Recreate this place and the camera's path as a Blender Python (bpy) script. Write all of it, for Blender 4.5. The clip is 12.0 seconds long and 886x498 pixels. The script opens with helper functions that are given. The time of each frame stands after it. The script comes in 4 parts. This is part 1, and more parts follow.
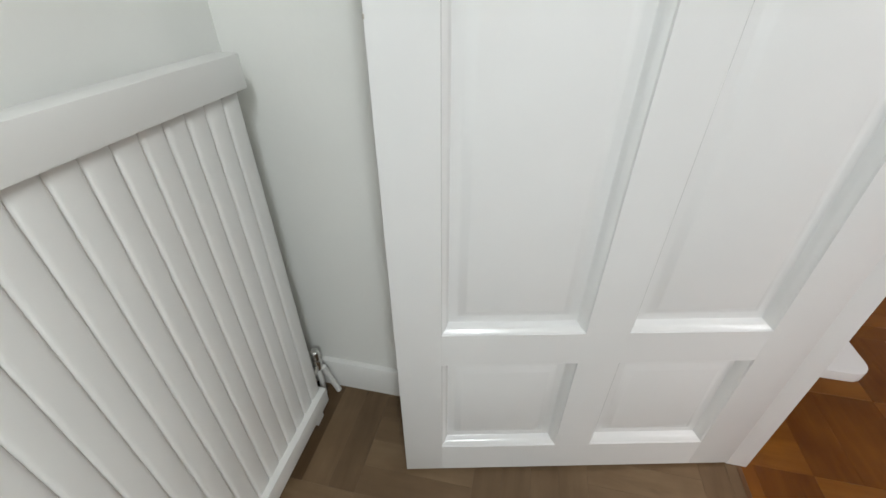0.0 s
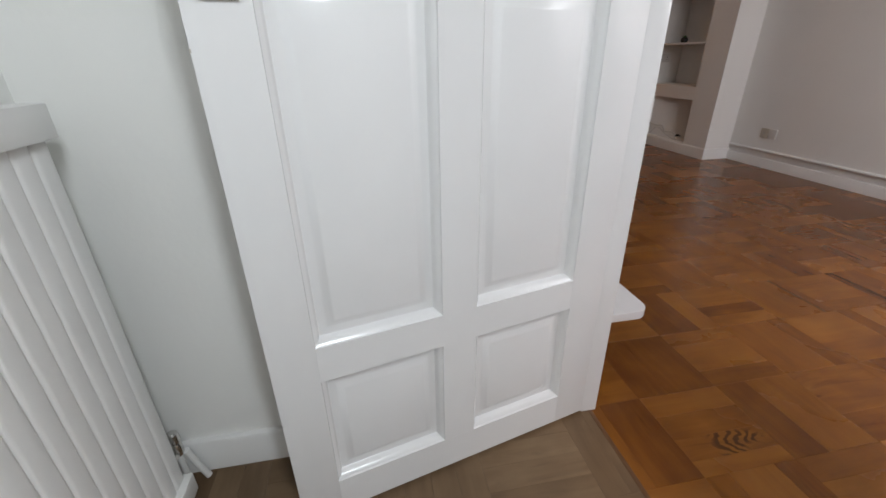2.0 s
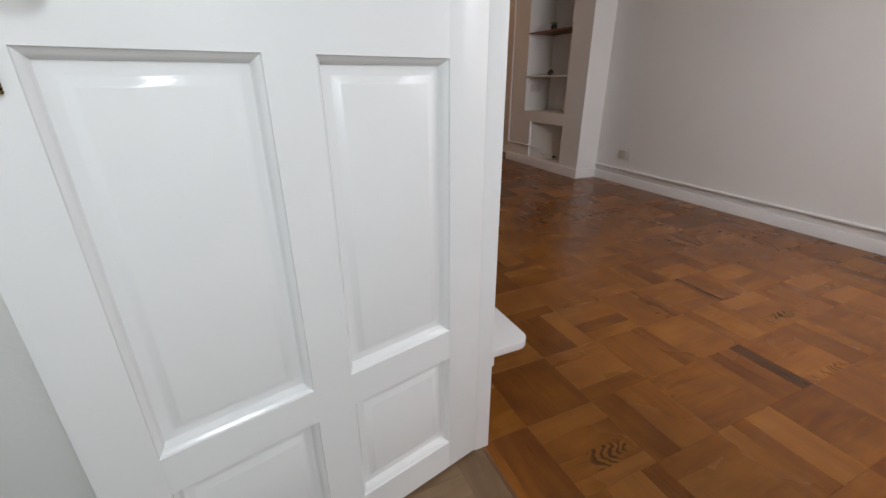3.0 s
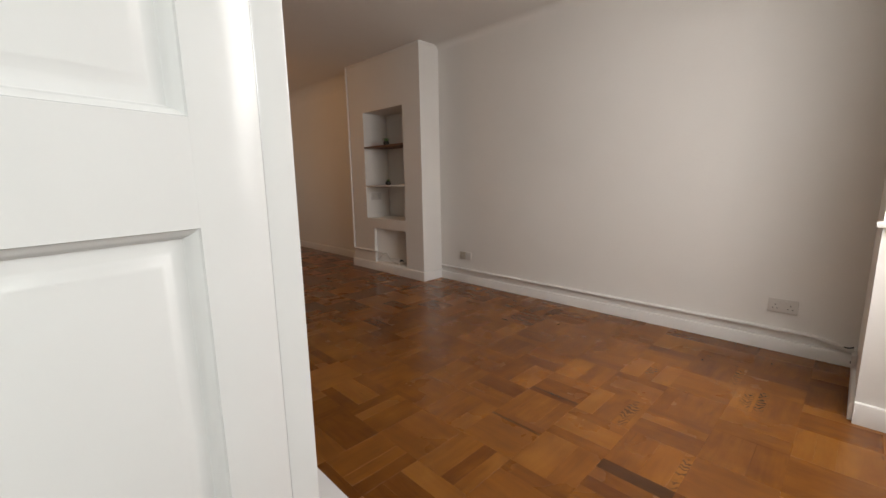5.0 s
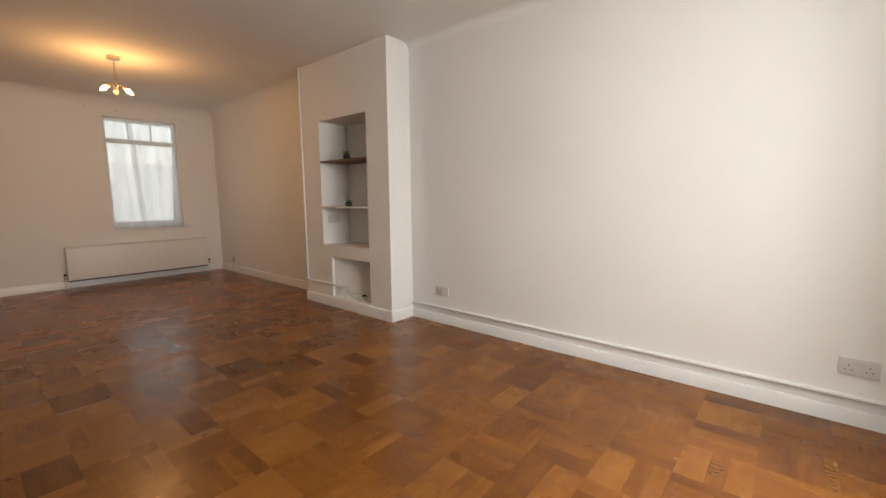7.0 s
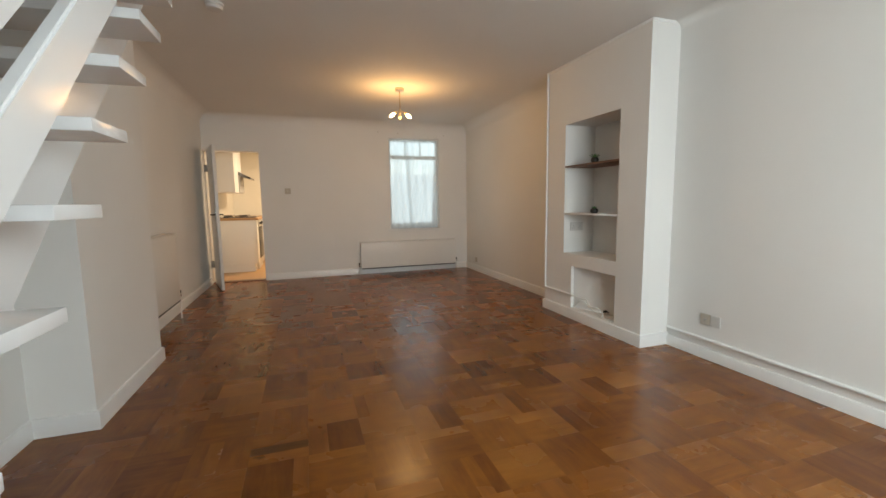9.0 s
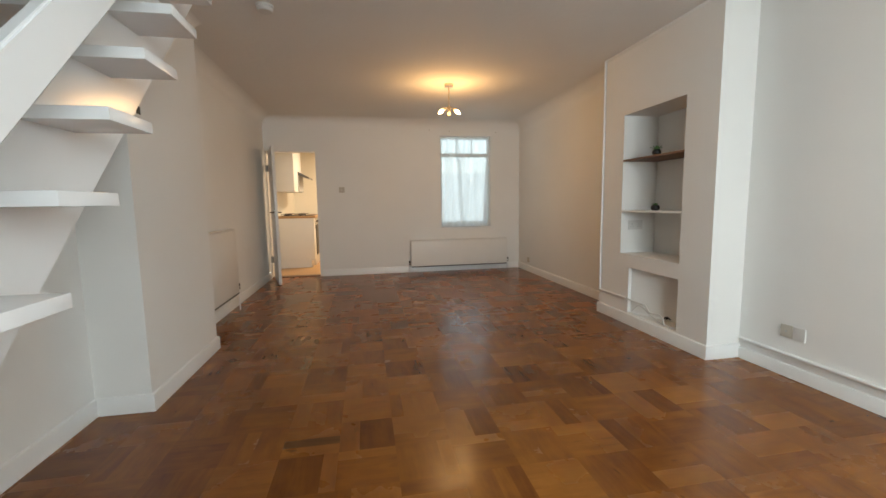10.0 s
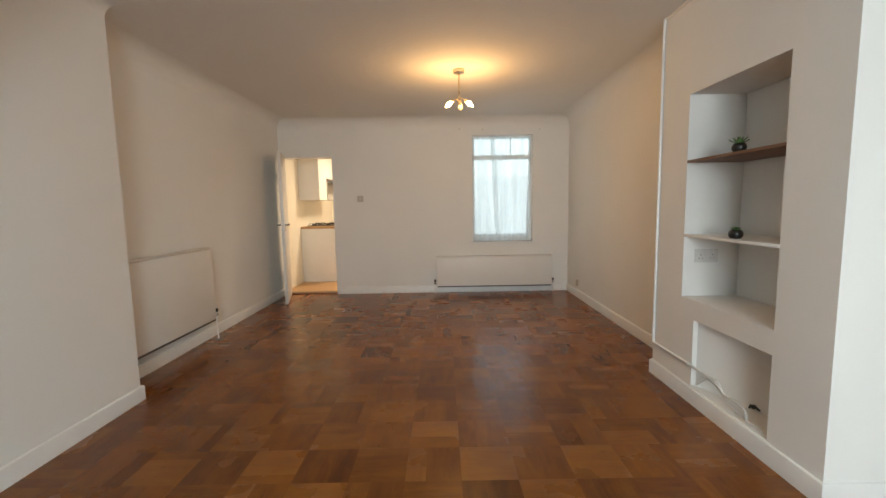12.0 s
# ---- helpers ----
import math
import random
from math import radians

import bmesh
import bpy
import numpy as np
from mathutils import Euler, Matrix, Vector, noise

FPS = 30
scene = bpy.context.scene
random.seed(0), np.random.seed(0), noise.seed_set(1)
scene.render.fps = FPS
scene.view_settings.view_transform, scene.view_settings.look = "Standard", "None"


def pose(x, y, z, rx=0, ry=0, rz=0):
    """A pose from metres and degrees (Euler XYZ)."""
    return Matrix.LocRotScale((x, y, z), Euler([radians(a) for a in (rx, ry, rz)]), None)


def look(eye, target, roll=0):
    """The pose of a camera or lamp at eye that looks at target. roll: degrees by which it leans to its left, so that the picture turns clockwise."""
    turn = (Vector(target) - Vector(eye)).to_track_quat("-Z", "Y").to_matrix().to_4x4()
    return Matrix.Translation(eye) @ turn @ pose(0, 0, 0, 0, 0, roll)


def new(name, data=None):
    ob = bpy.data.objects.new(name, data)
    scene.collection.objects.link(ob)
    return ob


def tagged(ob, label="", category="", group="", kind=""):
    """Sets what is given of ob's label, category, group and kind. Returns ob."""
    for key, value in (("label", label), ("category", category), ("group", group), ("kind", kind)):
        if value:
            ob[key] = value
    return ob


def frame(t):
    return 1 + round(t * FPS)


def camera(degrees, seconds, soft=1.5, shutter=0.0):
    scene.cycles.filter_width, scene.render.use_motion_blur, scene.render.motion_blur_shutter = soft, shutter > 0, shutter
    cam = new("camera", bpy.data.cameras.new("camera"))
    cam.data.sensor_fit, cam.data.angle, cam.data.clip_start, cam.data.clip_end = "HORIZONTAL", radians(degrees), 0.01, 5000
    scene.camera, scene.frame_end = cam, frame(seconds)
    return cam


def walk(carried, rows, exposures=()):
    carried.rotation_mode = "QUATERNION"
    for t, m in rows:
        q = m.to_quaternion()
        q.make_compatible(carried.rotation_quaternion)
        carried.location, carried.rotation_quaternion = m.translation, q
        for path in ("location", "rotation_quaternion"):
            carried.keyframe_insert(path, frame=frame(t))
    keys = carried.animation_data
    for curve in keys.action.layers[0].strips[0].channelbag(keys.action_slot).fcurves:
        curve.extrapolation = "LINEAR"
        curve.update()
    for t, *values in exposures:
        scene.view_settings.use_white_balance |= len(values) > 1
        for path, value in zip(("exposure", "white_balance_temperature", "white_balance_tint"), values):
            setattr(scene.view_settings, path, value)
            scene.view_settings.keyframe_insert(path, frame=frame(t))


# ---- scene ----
cam = camera(94.3, 12.0)
PATH = [
    (0, (0.52, 0.488, 0.99), (0.176, 2.091, -0.156), 0.0),
    (0.5, (0.505, 0.389, 1.115), (0.336, 2.165, 0.211), -0.4),
    (0.7, (0.507, 0.384, 1.117), (0.396, 2.199, 0.285), -0.4),
    (1, (0.51, 0.375, 1.045), (0.491, 2.221, 0.278), -0.4),
    (1.5, (0.491, 0.352, 0.949), (0.635, 2.183, 0.157), -0.6),
    (2, (0.533, 0.344, 0.929), (0.865, 2.129, 0.09), -0.9),
    (2.5, (0.59, 0.348, 0.958), (1.144, 2.075, 0.115), -0.6),
    (3, (0.629, 0.359, 1.011), (1.387, 2.044, 0.247), -0.3),
    (3.5, (0.656, 0.371, 1.054), (1.589, 2.022, 0.42), -0.1),
    (3.6, (0.661, 0.372, 1.066), (1.627, 2.015, 0.46), 0.0),
    (5.3, (0.926, 0.617, 1.101), (2.38, 1.959, 0.808), -0.7),
    (5.5, (0.993, 0.68, 1.079), (2.489, 1.981, 0.81), -0.3),
    (6, (1.133, 0.813, 1.105), (2.689, 2.043, 0.846), -0.4),
    (6.5, (1.246, 0.972, 1.115), (2.814, 2.188, 0.864), -0.4),
    (8.5, (1.337, 1.314, 1.167), (2.214, 3.097, 0.935), -0.8),
    (9, (1.308, 1.321, 1.164), (1.937, 3.206, 0.939), -0.8),
    (9.5, (1.317, 1.328, 1.156), (1.776, 3.262, 0.935), -0.9),
    (10, (1.43, 1.388, 1.134), (1.795, 3.342, 0.913), -0.9),
    (10.5, (1.669, 1.55, 1.172), (1.981, 3.513, 0.944), -1.1),
    (11, (1.886, 1.735, 1.161), (2.141, 3.705, 0.934), -1.1),
    (11.5, (2.105, 1.947, 1.209), (2.26, 3.929, 0.985), -1.0),
    (12, (2.245, 2.256, 1.246), (2.244, 4.245, 1.039), -1.0),
]
EXPOSURES = [(0, -0.94, 8350, 29), (0.7, -1.15, 7900, 28), (1.5, -1.10, 7950, 31), (2.5, -0.99, 8000, 32), (3.5, -1.05, 8000, 30), (5.5, -0.70, 9050, 30), (6.5, -0.24, 8950, 29), (8.5, 0.04, 7600, 16), (12, 0.26, 7400, 14.5)]
walk(cam, [(t, look(eye, target, roll)) for t, eye, target, roll in PATH], EXPOSURES)

# ---------------- light ----------------
world = bpy.data.worlds.new("world")
scene.world = world
world.use_nodes = True
_wn = world.node_tree.nodes
_sky = _wn.new("ShaderNodeTexSky")
_sky.sky_type, _sky.sun_disc = "NISHITA", False
_sky.sun_elevation, _sky.sun_rotation = radians(35), radians(200)
world.node_tree.links.new(_sky.outputs[0], _wn["Background"].inputs[0])
_wn["Background"].inputs[1].default_value = 0.12


def area_lamp(name, eye, target, w, h, power, colour):
    d = bpy.data.lights.new(name, "AREA")
    d.shape, d.size, d.size_y, d.energy, d.color = "RECTANGLE", w, h, power, colour
    ob = new(name, d)
    ob.matrix_world = look(eye, target)
    return tagged(ob, kind="structure")


_sun = bpy.data.lights.new("sun", "SUN")
_sun.energy, _sun.angle, _sun.color = 0.8, radians(15), (1.0, 0.97, 0.92)
tagged(new("sun", _sun), kind="structure").matrix_world = look((0, -8, 8), (2, 0, 0))
area_lamp("daylight_bay", (2.58, -0.06, 1.6), (2.85, 2.2, 0.05), 1.3, 1.3, 96, (0.67, 0.875, 1.0))
area_lamp("daylight_front_door", (0.97, -0.40, 1.68), (0.12, 0.95, 0.4), 0.19, 0.66, 41, (0.60, 0.87, 1.0))
area_lamp("daylight_rear_window", (3.1, 8.42, 1.5), (3.1, 5.0, 0.9), 0.82, 1.4, 5.2, (0.64, 0.89, 1.0))
area_lamp("kitchen_ceiling_light", (1.2, 9.7, 2.3), (1.2, 9.7, 0.0), 0.5, 0.5, 44, (1.0, 0.86, 0.66))


# ---------------- materials ----------------
def material(name):
    m = bpy.data.materials.new(name)
    m.use_nodes = True
    return m, m.node_tree.nodes, m.node_tree.links, m.node_tree.nodes["Principled BSDF"]


def plain(name, colour, rough=0.5, metal=0.0, vary=0.06, scale=6.0, bump=0.0, bump_scale=120.0, coat=0.0):
    """A paint, plastic or metal with soft stains, uneven gloss and a fine relief."""
    m, n, l, b = material(name)
    b.inputs["Roughness"].default_value, b.inputs["Metallic"].default_value = rough, metal
    b.inputs["Coat Weight"].default_value = coat
    tc = n.new("ShaderNodeTexCoord")
    big = n.new("ShaderNodeTexNoise")
    big.inputs["Scale"].default_value, big.inputs["Detail"].default_value = scale, 6
    l.new(tc.outputs["Object"], big.inputs["Vector"])
    mix = n.new("ShaderNodeMix")
    mix.data_type = "RGBA"
    mix.inputs["A"].default_value = (*[c * (1 - vary) for c in colour], 1)
    mix.inputs["B"].default_value = (*[min(1, c * (1 + vary * 0.6)) for c in colour], 1)
    l.new(big.outputs["Fac"], mix.inputs["Factor"])
    l.new(mix.outputs["Result"], b.inputs["Base Color"])
    rr = n.new("ShaderNodeMapRange")
    rr.inputs["To Min"].default_value, rr.inputs["To Max"].default_value = rough * 0.8, min(1, rough * 1.2)
    l.new(big.outputs["Fac"], rr.inputs["Value"])
    l.new(rr.outputs["Result"], b.inputs["Roughness"])
    if bump:
        fine = n.new("ShaderNodeTexNoise")
        fine.inputs["Scale"].default_value, fine.inputs["Detail"].default_value = bump_scale, 4
        l.new(tc.outputs["Object"], fine.inputs["Vector"])
        bp = n.new("ShaderNodeBump")
        bp.inputs["Strength"].default_value, bp.inputs["Distance"].default_value = bump, 0.004
        l.new(fine.outputs["Fac"], bp.inputs["Height"])
        l.new(bp.outputs["Normal"], b.inputs["Normal"])
    return m


def parquet(name, dark, mid, light, rough, figured=0.0):
    """Varnished softwood strips: grain along U, tone by strip and by block, knots and smears; figured adds cathedral rings."""
    m, n, l, b = material(name)

    def node(kind, vector=None, **inputs):
        x = n.new(kind)
        for k, v in inputs.items():
            x.inputs[k].default_value = v
        if vector is not None:
            l.new(vector, x.inputs["Vector"])
        return x

    def maths(op, a, c=0.0):
        x = n.new("ShaderNodeMath")
        x.operation = op
        for i, v in enumerate((a, c)):
            if isinstance(v, (int, float)):
                x.inputs[i].default_value = v
            else:
                l.new(v, x.inputs[i])
        return x.outputs[0]

    def vector(op, a, c):
        x = n.new("ShaderNodeVectorMath")
        x.operation = op
        for i, v in enumerate((a, c)):
            if isinstance(v, tuple):
                x.inputs[i].default_value = v
            else:
                l.new(v, x.inputs[i])
        return x.outputs[0]

    def ramp(value, low, high, to_low=0.0, to_high=1.0):
        x = n.new("ShaderNodeMapRange")
        x.interpolation_type = "SMOOTHSTEP"
        for k, v in (("From Min", low), ("From Max", high), ("To Min", to_low), ("To Max", to_high)):
            x.inputs[k].default_value = v
        l.new(value, x.inputs["Value"])
        return x.outputs["Result"]

    def blend(a, colour, amount):
        x = n.new("ShaderNodeMix")
        x.data_type = "RGBA"
        l.new(a, x.inputs["A"])
        x.inputs["B"].default_value = (*colour, 1)
        l.new(amount, x.inputs["Factor"])
        return x.outputs["Result"]

    uv, info, geo = n.new("ShaderNodeUVMap"), n.new("ShaderNodeObjectInfo"), n.new("ShaderNodeNewGeometry")
    uv.uv_map = "grain"
    rnd = maths("FRACT", maths("ADD", info.outputs["Random"], geo.outputs["Random Per Island"]))
    off = n.new("ShaderNodeCombineXYZ")
    for i, k in enumerate((37.0, 91.0, 53.0)):
        l.new(maths("MULTIPLY", rnd, k), off.inputs[i])
    along = vector("ADD", uv.outputs[0], off.outputs[0])
    grain = node("ShaderNodeTexNoise", vector("MULTIPLY", along, (5.0, 62.0, 1.0)), Scale=1.0, Detail=4.0, Roughness=0.55, Distortion=0.6).outputs["Fac"]
    broad = node("ShaderNodeTexNoise", vector("MULTIPLY", along, (3.0, 15.0, 1.0)), Scale=1.0, Detail=3.0, Distortion=0.9).outputs["Fac"]
    cloud = node("ShaderNodeTexNoise", along, Scale=9.0, Detail=4.0).outputs["Fac"]
    # tone by block: random, plus the lays' differing catch of light put into the colour
    cell = vector("DIVIDE", vector("SUBTRACT", geo.outputs["Position"], (1.27, 1.145, 0.0)), (0.2605, 0.2605, 100.0))
    block = n.new("ShaderNodeVectorMath")
    block.operation = "FLOOR"
    l.new(cell, block.inputs[0])
    split = n.new("ShaderNodeSeparateXYZ")
    l.new(block.outputs[0], split.inputs[0])
    lay_way = maths("FLOORED_MODULO", maths("ADD", split.outputs[0], split.outputs[1]), 2.0)
    white = node("ShaderNodeTexWhiteNoise", block.outputs[0]).outputs["Value"]
    tone_v = maths("ADD", maths("ADD", maths("MULTIPLY", rnd, 0.25), 0.07), maths("MULTIPLY", white, 0.17))
    tone_v = maths("ADD", tone_v, maths("MULTIPLY", lay_way, 0.075))
    tone_v = maths("ADD", tone_v, maths("MULTIPLY", maths("SUBTRACT", grain, 0.5), 0.20))
    tone_v = maths("ADD", tone_v, maths("MULTIPLY", maths("SUBTRACT", broad, 0.5), 0.42))
    tone_v = maths("ADD", tone_v, maths("MULTIPLY", maths("SUBTRACT", cloud, 0.5), 0.32))
    tone = n.new("ShaderNodeValToRGB")
    e = tone.color_ramp.elements
    e[0].position, e[0].color = 0.02, (*dark, 1)
    e[1].position, e[1].color = 0.80, (*light, 1)
    e.new(0.38).color = (*mid, 1)
    l.new(tone_v, tone.inputs["Fac"])
    colour = tone.outputs["Color"]
    # dark smears along the grain and a few knots
    colour = blend(colour, [d * 0.55 for d in dark], ramp(node("ShaderNodeTexNoise", vector("MULTIPLY", along, (4.0, 22.0, 1.0)), Scale=1.0, Detail=4.0, Distortion=1.2).outputs["Fac"], 0.60, 0.82, 0.0, 0.45))
    colour = blend(colour, [d * 0.30 for d in dark], ramp(node("ShaderNodeTexNoise", vector("MULTIPLY", along, (9.0, 24.0, 1.0)), Scale=1.0, Detail=1.0).outputs["Fac"], 0.75, 0.81, 0.0, 0.6))
    if figured:
        part_uv = n.new("ShaderNodeSeparateXYZ")
        l.new(uv.outputs[0], part_uv.inputs[0])
        wob = node("ShaderNodeTexNoise", vector("MULTIPLY", along, (16.0, 30.0, 1.0)), Scale=1.0, Detail=2.0).outputs["Fac"]
        side = maths("ABSOLUTE", maths("ADD", part_uv.outputs[1], maths("MULTIPLY", maths("SUBTRACT", rnd, 0.5), 0.02)))
        phase = maths("ADD", maths("MULTIPLY", part_uv.outputs[0], 210.0), maths("ADD", maths("MULTIPLY", side, -190.0), maths("MULTIPLY", wob, 17.0)))
        rings = ramp(maths("SINE", phase), -0.1, 0.5)
        reach = maths("ADD", maths("MULTIPLY", maths("ABSOLUTE", part_uv.outputs[0]), 6.5), maths("MULTIPLY", side, 14.0))
        spot = ramp(maths("ADD", reach, maths("MULTIPLY", maths("SUBTRACT", cloud, 0.5), 4.0)), 0.35, 0.95, 1.0, 0.0)
        colour = blend(colour, light, maths("MULTIPLY", spot, 0.25))
        colour = blend(colour, [d * 0.35 for d in dark], maths("MULTIPLY", maths("MULTIPLY", rings, spot), figured))
    stain = ramp(node("ShaderNodeTexNoise", geo.outputs["Position"], Scale=1.7, Detail=6.0, Roughness=0.62).outputs["Fac"], 0.3, 0.7, 0.86, 1.10)
    worn = n.new("ShaderNodeVectorMath")
    worn.operation = "SCALE"
    l.new(colour, worn.inputs[0])
    l.new(stain, worn.inputs["Scale"])
    l.new(worn.outputs[0], b.inputs["Base Color"])
    wear = node("ShaderNodeTexNoise", geo.outputs["Position"], Scale=2.2, Detail=5.0).outputs["Fac"]
    l.new(ramp(maths("ADD", maths("MULTIPLY", wear, 0.7), maths("MULTIPLY", rnd, 0.3)), 0.3, 0.7, rough * 0.85, rough * 1.2), b.inputs["Roughness"])
    b.inputs["Specular IOR Level"].default_value = 0.38
    return m


def glowing(name, colour, strength):
    m, n, l, b = material(name)
    b.inputs["Base Color"].default_value = (*colour, 1)
    b.inputs["Emission Color"].default_value = (*colour, 1)
    b.inputs["Emission Strength"].default_value = strength
    return m


def clear_glass(name, rough=0.0):
    m, n, l, b = material(name)
    b.inputs["Transmission Weight"].default_value, b.inputs["Roughness"].default_value = 1.0, rough
    b.inputs["IOR"].default_value = 1.45
    return m


def sheer(name):
    m, n, l, b = material(name)
    tr, tl, mx, ms = n.new("ShaderNodeBsdfTransparent"), n.new("ShaderNodeBsdfTranslucent"), n.new("ShaderNodeMixShader"), n.new("ShaderNodeMixShader")
    b.inputs["Base Color"].default_value, b.inputs["Roughness"].default_value = (0.82, 0.84, 0.84, 1), 0.9
    tl.inputs[0].default_value = (0.82, 0.90, 0.93, 1)
    weave = n.new("ShaderNodeTexNoise")
    weave.inputs["Scale"].default_value = 1.0
    tcc, mp = n.new("ShaderNodeTexCoord"), n.new("ShaderNodeMapping")
    mp.inputs["Scale"].default_value = (12, 1, 1.3)
    l.new(tcc.outputs["Object"], mp.inputs["Vector"])
    l.new(mp.outputs[0], weave.inputs["Vector"])
    weave.inputs["Detail"].default_value = 4.0
    r = n.new("ShaderNodeMapRange")
    r.inputs["From Min"].default_value, r.inputs["From Max"].default_value = 0.3, 0.7
    r.inputs["To Min"].default_value, r.inputs["To Max"].default_value = 0.29, 0.52
    l.new(weave.outputs["Fac"], r.inputs["Value"])
    ms.inputs[0].default_value = 0.55
    l.new(b.outputs[0], ms.inputs[1])
    l.new(tl.outputs[0], ms.inputs[2])
    l.new(r.outputs["Result"], mx.inputs[0])
    l.new(ms.outputs[0], mx.inputs[1])
    l.new(tr.outputs[0], mx.inputs[2])
    l.new(mx.outputs[0], n["Material Output"].inputs["Surface"])
    return m


WALL = plain("wall_paint", (0.805, 0.79, 0.76), 0.75, vary=0.07, scale=1.3, bump=0.16, bump_scale=45)
HALL = plain("hall_paint", (0.86, 0.855, 0.825), 0.7, vary=0.05, scale=1.7, bump=0.12, bump_scale=55)
CEIL = plain("ceiling_paint", (0.78, 0.76, 0.73), 0.85, vary=0.05, scale=1.2, bump=0.5, bump_scale=19)
GLOSS = plain("white_gloss_paint", (0.79, 0.79, 0.79), 0.17, vary=0.03, scale=9, bump=0.06, bump_scale=14)
TRIM = plain("white_satin_paint", (0.80, 0.79, 0.77), 0.32, vary=0.05, scale=8, bump=0.05, bump_scale=40)
ENAMEL = plain("radiator_enamel", (0.83, 0.82, 0.80), 0.35, vary=0.03, scale=5)
RADIATOR = plain("radiator_cream_paint", (0.77, 0.745, 0.705), 0.4, vary=0.04, scale=4)
PLASTIC = plain("white_plastic", (0.64, 0.62, 0.59), 0.35, vary=0.03)
BEIGE = plain("aged_plastic", (0.50, 0.45, 0.38), 0.4, vary=0.04)
DARKGREY = plain("radiator_underside_shade", (0.10, 0.09, 0.08), 0.5)
GREY = plain("grey_plastic", (0.45, 0.44, 0.42), 0.45)
BLACK = plain("black_plastic", (0.012, 0.012, 0.012), 0.4)
STEEL = plain("hood_steel", (0.16, 0.155, 0.15), 0.3, 1.0, vary=0.1)
POT = plain("black_glaze", (0.006, 0.006, 0.006), 0.34)
LEAF = plain("succulent_leaf", (0.085, 0.17, 0.055), 0.45, vary=0.3, scale=40)
SOIL = plain("dark_soil", (0.03, 0.022, 0.016), 0.95, vary=0.4, scale=90)
BRASS = plain("polished_brass", (0.30, 0.225, 0.09), 0.14, 1.0, vary=0.5, scale=60, bump=0.12, bump_scale=40)
CHROME = plain("brushed_chrome", (0.66, 0.65, 0.63), 0.2, 1.0, vary=0.1, scale=20)
COPPER_STEM = plain("satin_nickel", (0.62, 0.52, 0.40), 0.28, 1.0)
SCREEN = plain("lcd_screen", (0.05, 0.055, 0.05), 0.2)
SHELFWOOD = plain("brown_shelf_underside", (0.17, 0.085, 0.05), 0.6, vary=0.2, scale=14)
BULB = glowing("lamp_glass_glow", (1.0, 0.72, 0.40), 14.0)
DEADBULB = plain("unlit_bulb_glass", (0.55, 0.45, 0.32), 0.1, vary=0.02)
GLASS = clear_glass("window_glass")
SHEER = sheer("net_curtain")
PINE = parquet("varnished_pine_parquet", (0.104, 0.0260, 0.0042), (0.226, 0.0725, 0.0112), (0.365, 0.143, 0.028), 0.25)
FLAME = parquet("flame_figured_pine", (0.104, 0.0260, 0.0042), (0.226, 0.0725, 0.0112), (0.365, 0.143, 0.028), 0.25, 0.8)
DARKPINE = parquet("dark_heart_pine", (0.055, 0.017, 0.0034), (0.100, 0.033, 0.0068), (0.155, 0.056, 0.012), 0.25)
PALE = parquet("worn_pale_parquet", (0.085, 0.044, 0.021), (0.185, 0.110, 0.060), (0.31, 0.205, 0.120), 0.5)
LAMINATE = plain("kitchen_laminate", (0.50, 0.29, 0.13), 0.4, vary=0.2, scale=7)
WORKTOP = plain("beech_worktop", (0.46, 0.27, 0.13), 0.4, vary=0.2, scale=16)
UNIT = plain("kitchen_unit_white", (0.80, 0.78, 0.74), 0.3, vary=0.02)
TILE = plain("kitchen_wall_paint", (0.80, 0.76, 0.66), 0.5, vary=0.03)
SUBFLOOR = plain("dark_joint", (0.035, 0.017, 0.008), 0.8)
OAKSTRIP = plain("threshold_wood", (0.14, 0.06, 0.025), 0.4, vary=0.2, scale=20)
GRUBBY = plain("raw_plaster_scuff", (0.5, 0.46, 0.4), 0.9, vary=0.2)


# ---------------- building helpers ----------------
def box(bm, x0, x1, y0, y1, z0, z1, bevel=0.0, m=None):
    v = [bm.verts.new((x, y, z)) for x in (x0, x1) for y in (y0, y1) for z in (z0, z1)]
    faces = [bm.faces.new([v[i] for i in f]) for f in ((0, 1, 3, 2), (4, 6, 7, 5), (0, 4, 5, 1), (2, 3, 7, 6), (0, 2, 6, 4), (1, 5, 7, 3))]
    if m is not None:
        bmesh.ops.transform(bm, matrix=m, verts=v)
    if bevel:
        edges = list({e for f in faces for e in f.edges})
        bmesh.ops.bevel(bm, geom=edges, offset=bevel, segments=2, affect="EDGES", profile=0.6)
    return bm


def solid(bm, xs, ys, zs, gone):
    """One closed block on a grid of cuts, less the cells (i, j, k) for which gone is true."""
    verts = {}

    def corner(*c):
        if c not in verts:
            verts[c] = bm.verts.new((xs[c[0]], ys[c[1]], zs[c[2]]))
        return verts[c]

    size = (len(xs) - 1, len(ys) - 1, len(zs) - 1)
    cells = {(i, j, k) for i in range(size[0]) for j in range(size[1]) for k in range(size[2]) if not gone(i, j, k)}
    for c in cells:
        for ax in range(3):
            for step in (0, 1):
                beside = list(c)
                beside[ax] += 2 * step - 1
                if tuple(beside) in cells:
                    continue
                loop = []
                for u, w in ((0, 0), (1, 0), (1, 1), (0, 1)):
                    q = list(c)
                    q[ax] += step
                    q[(ax + 1) % 3] += u
                    q[(ax + 2) % 3] += w
                    loop.append(corner(*q))
                bm.faces.new(loop if step else loop[::-1])
    return bm


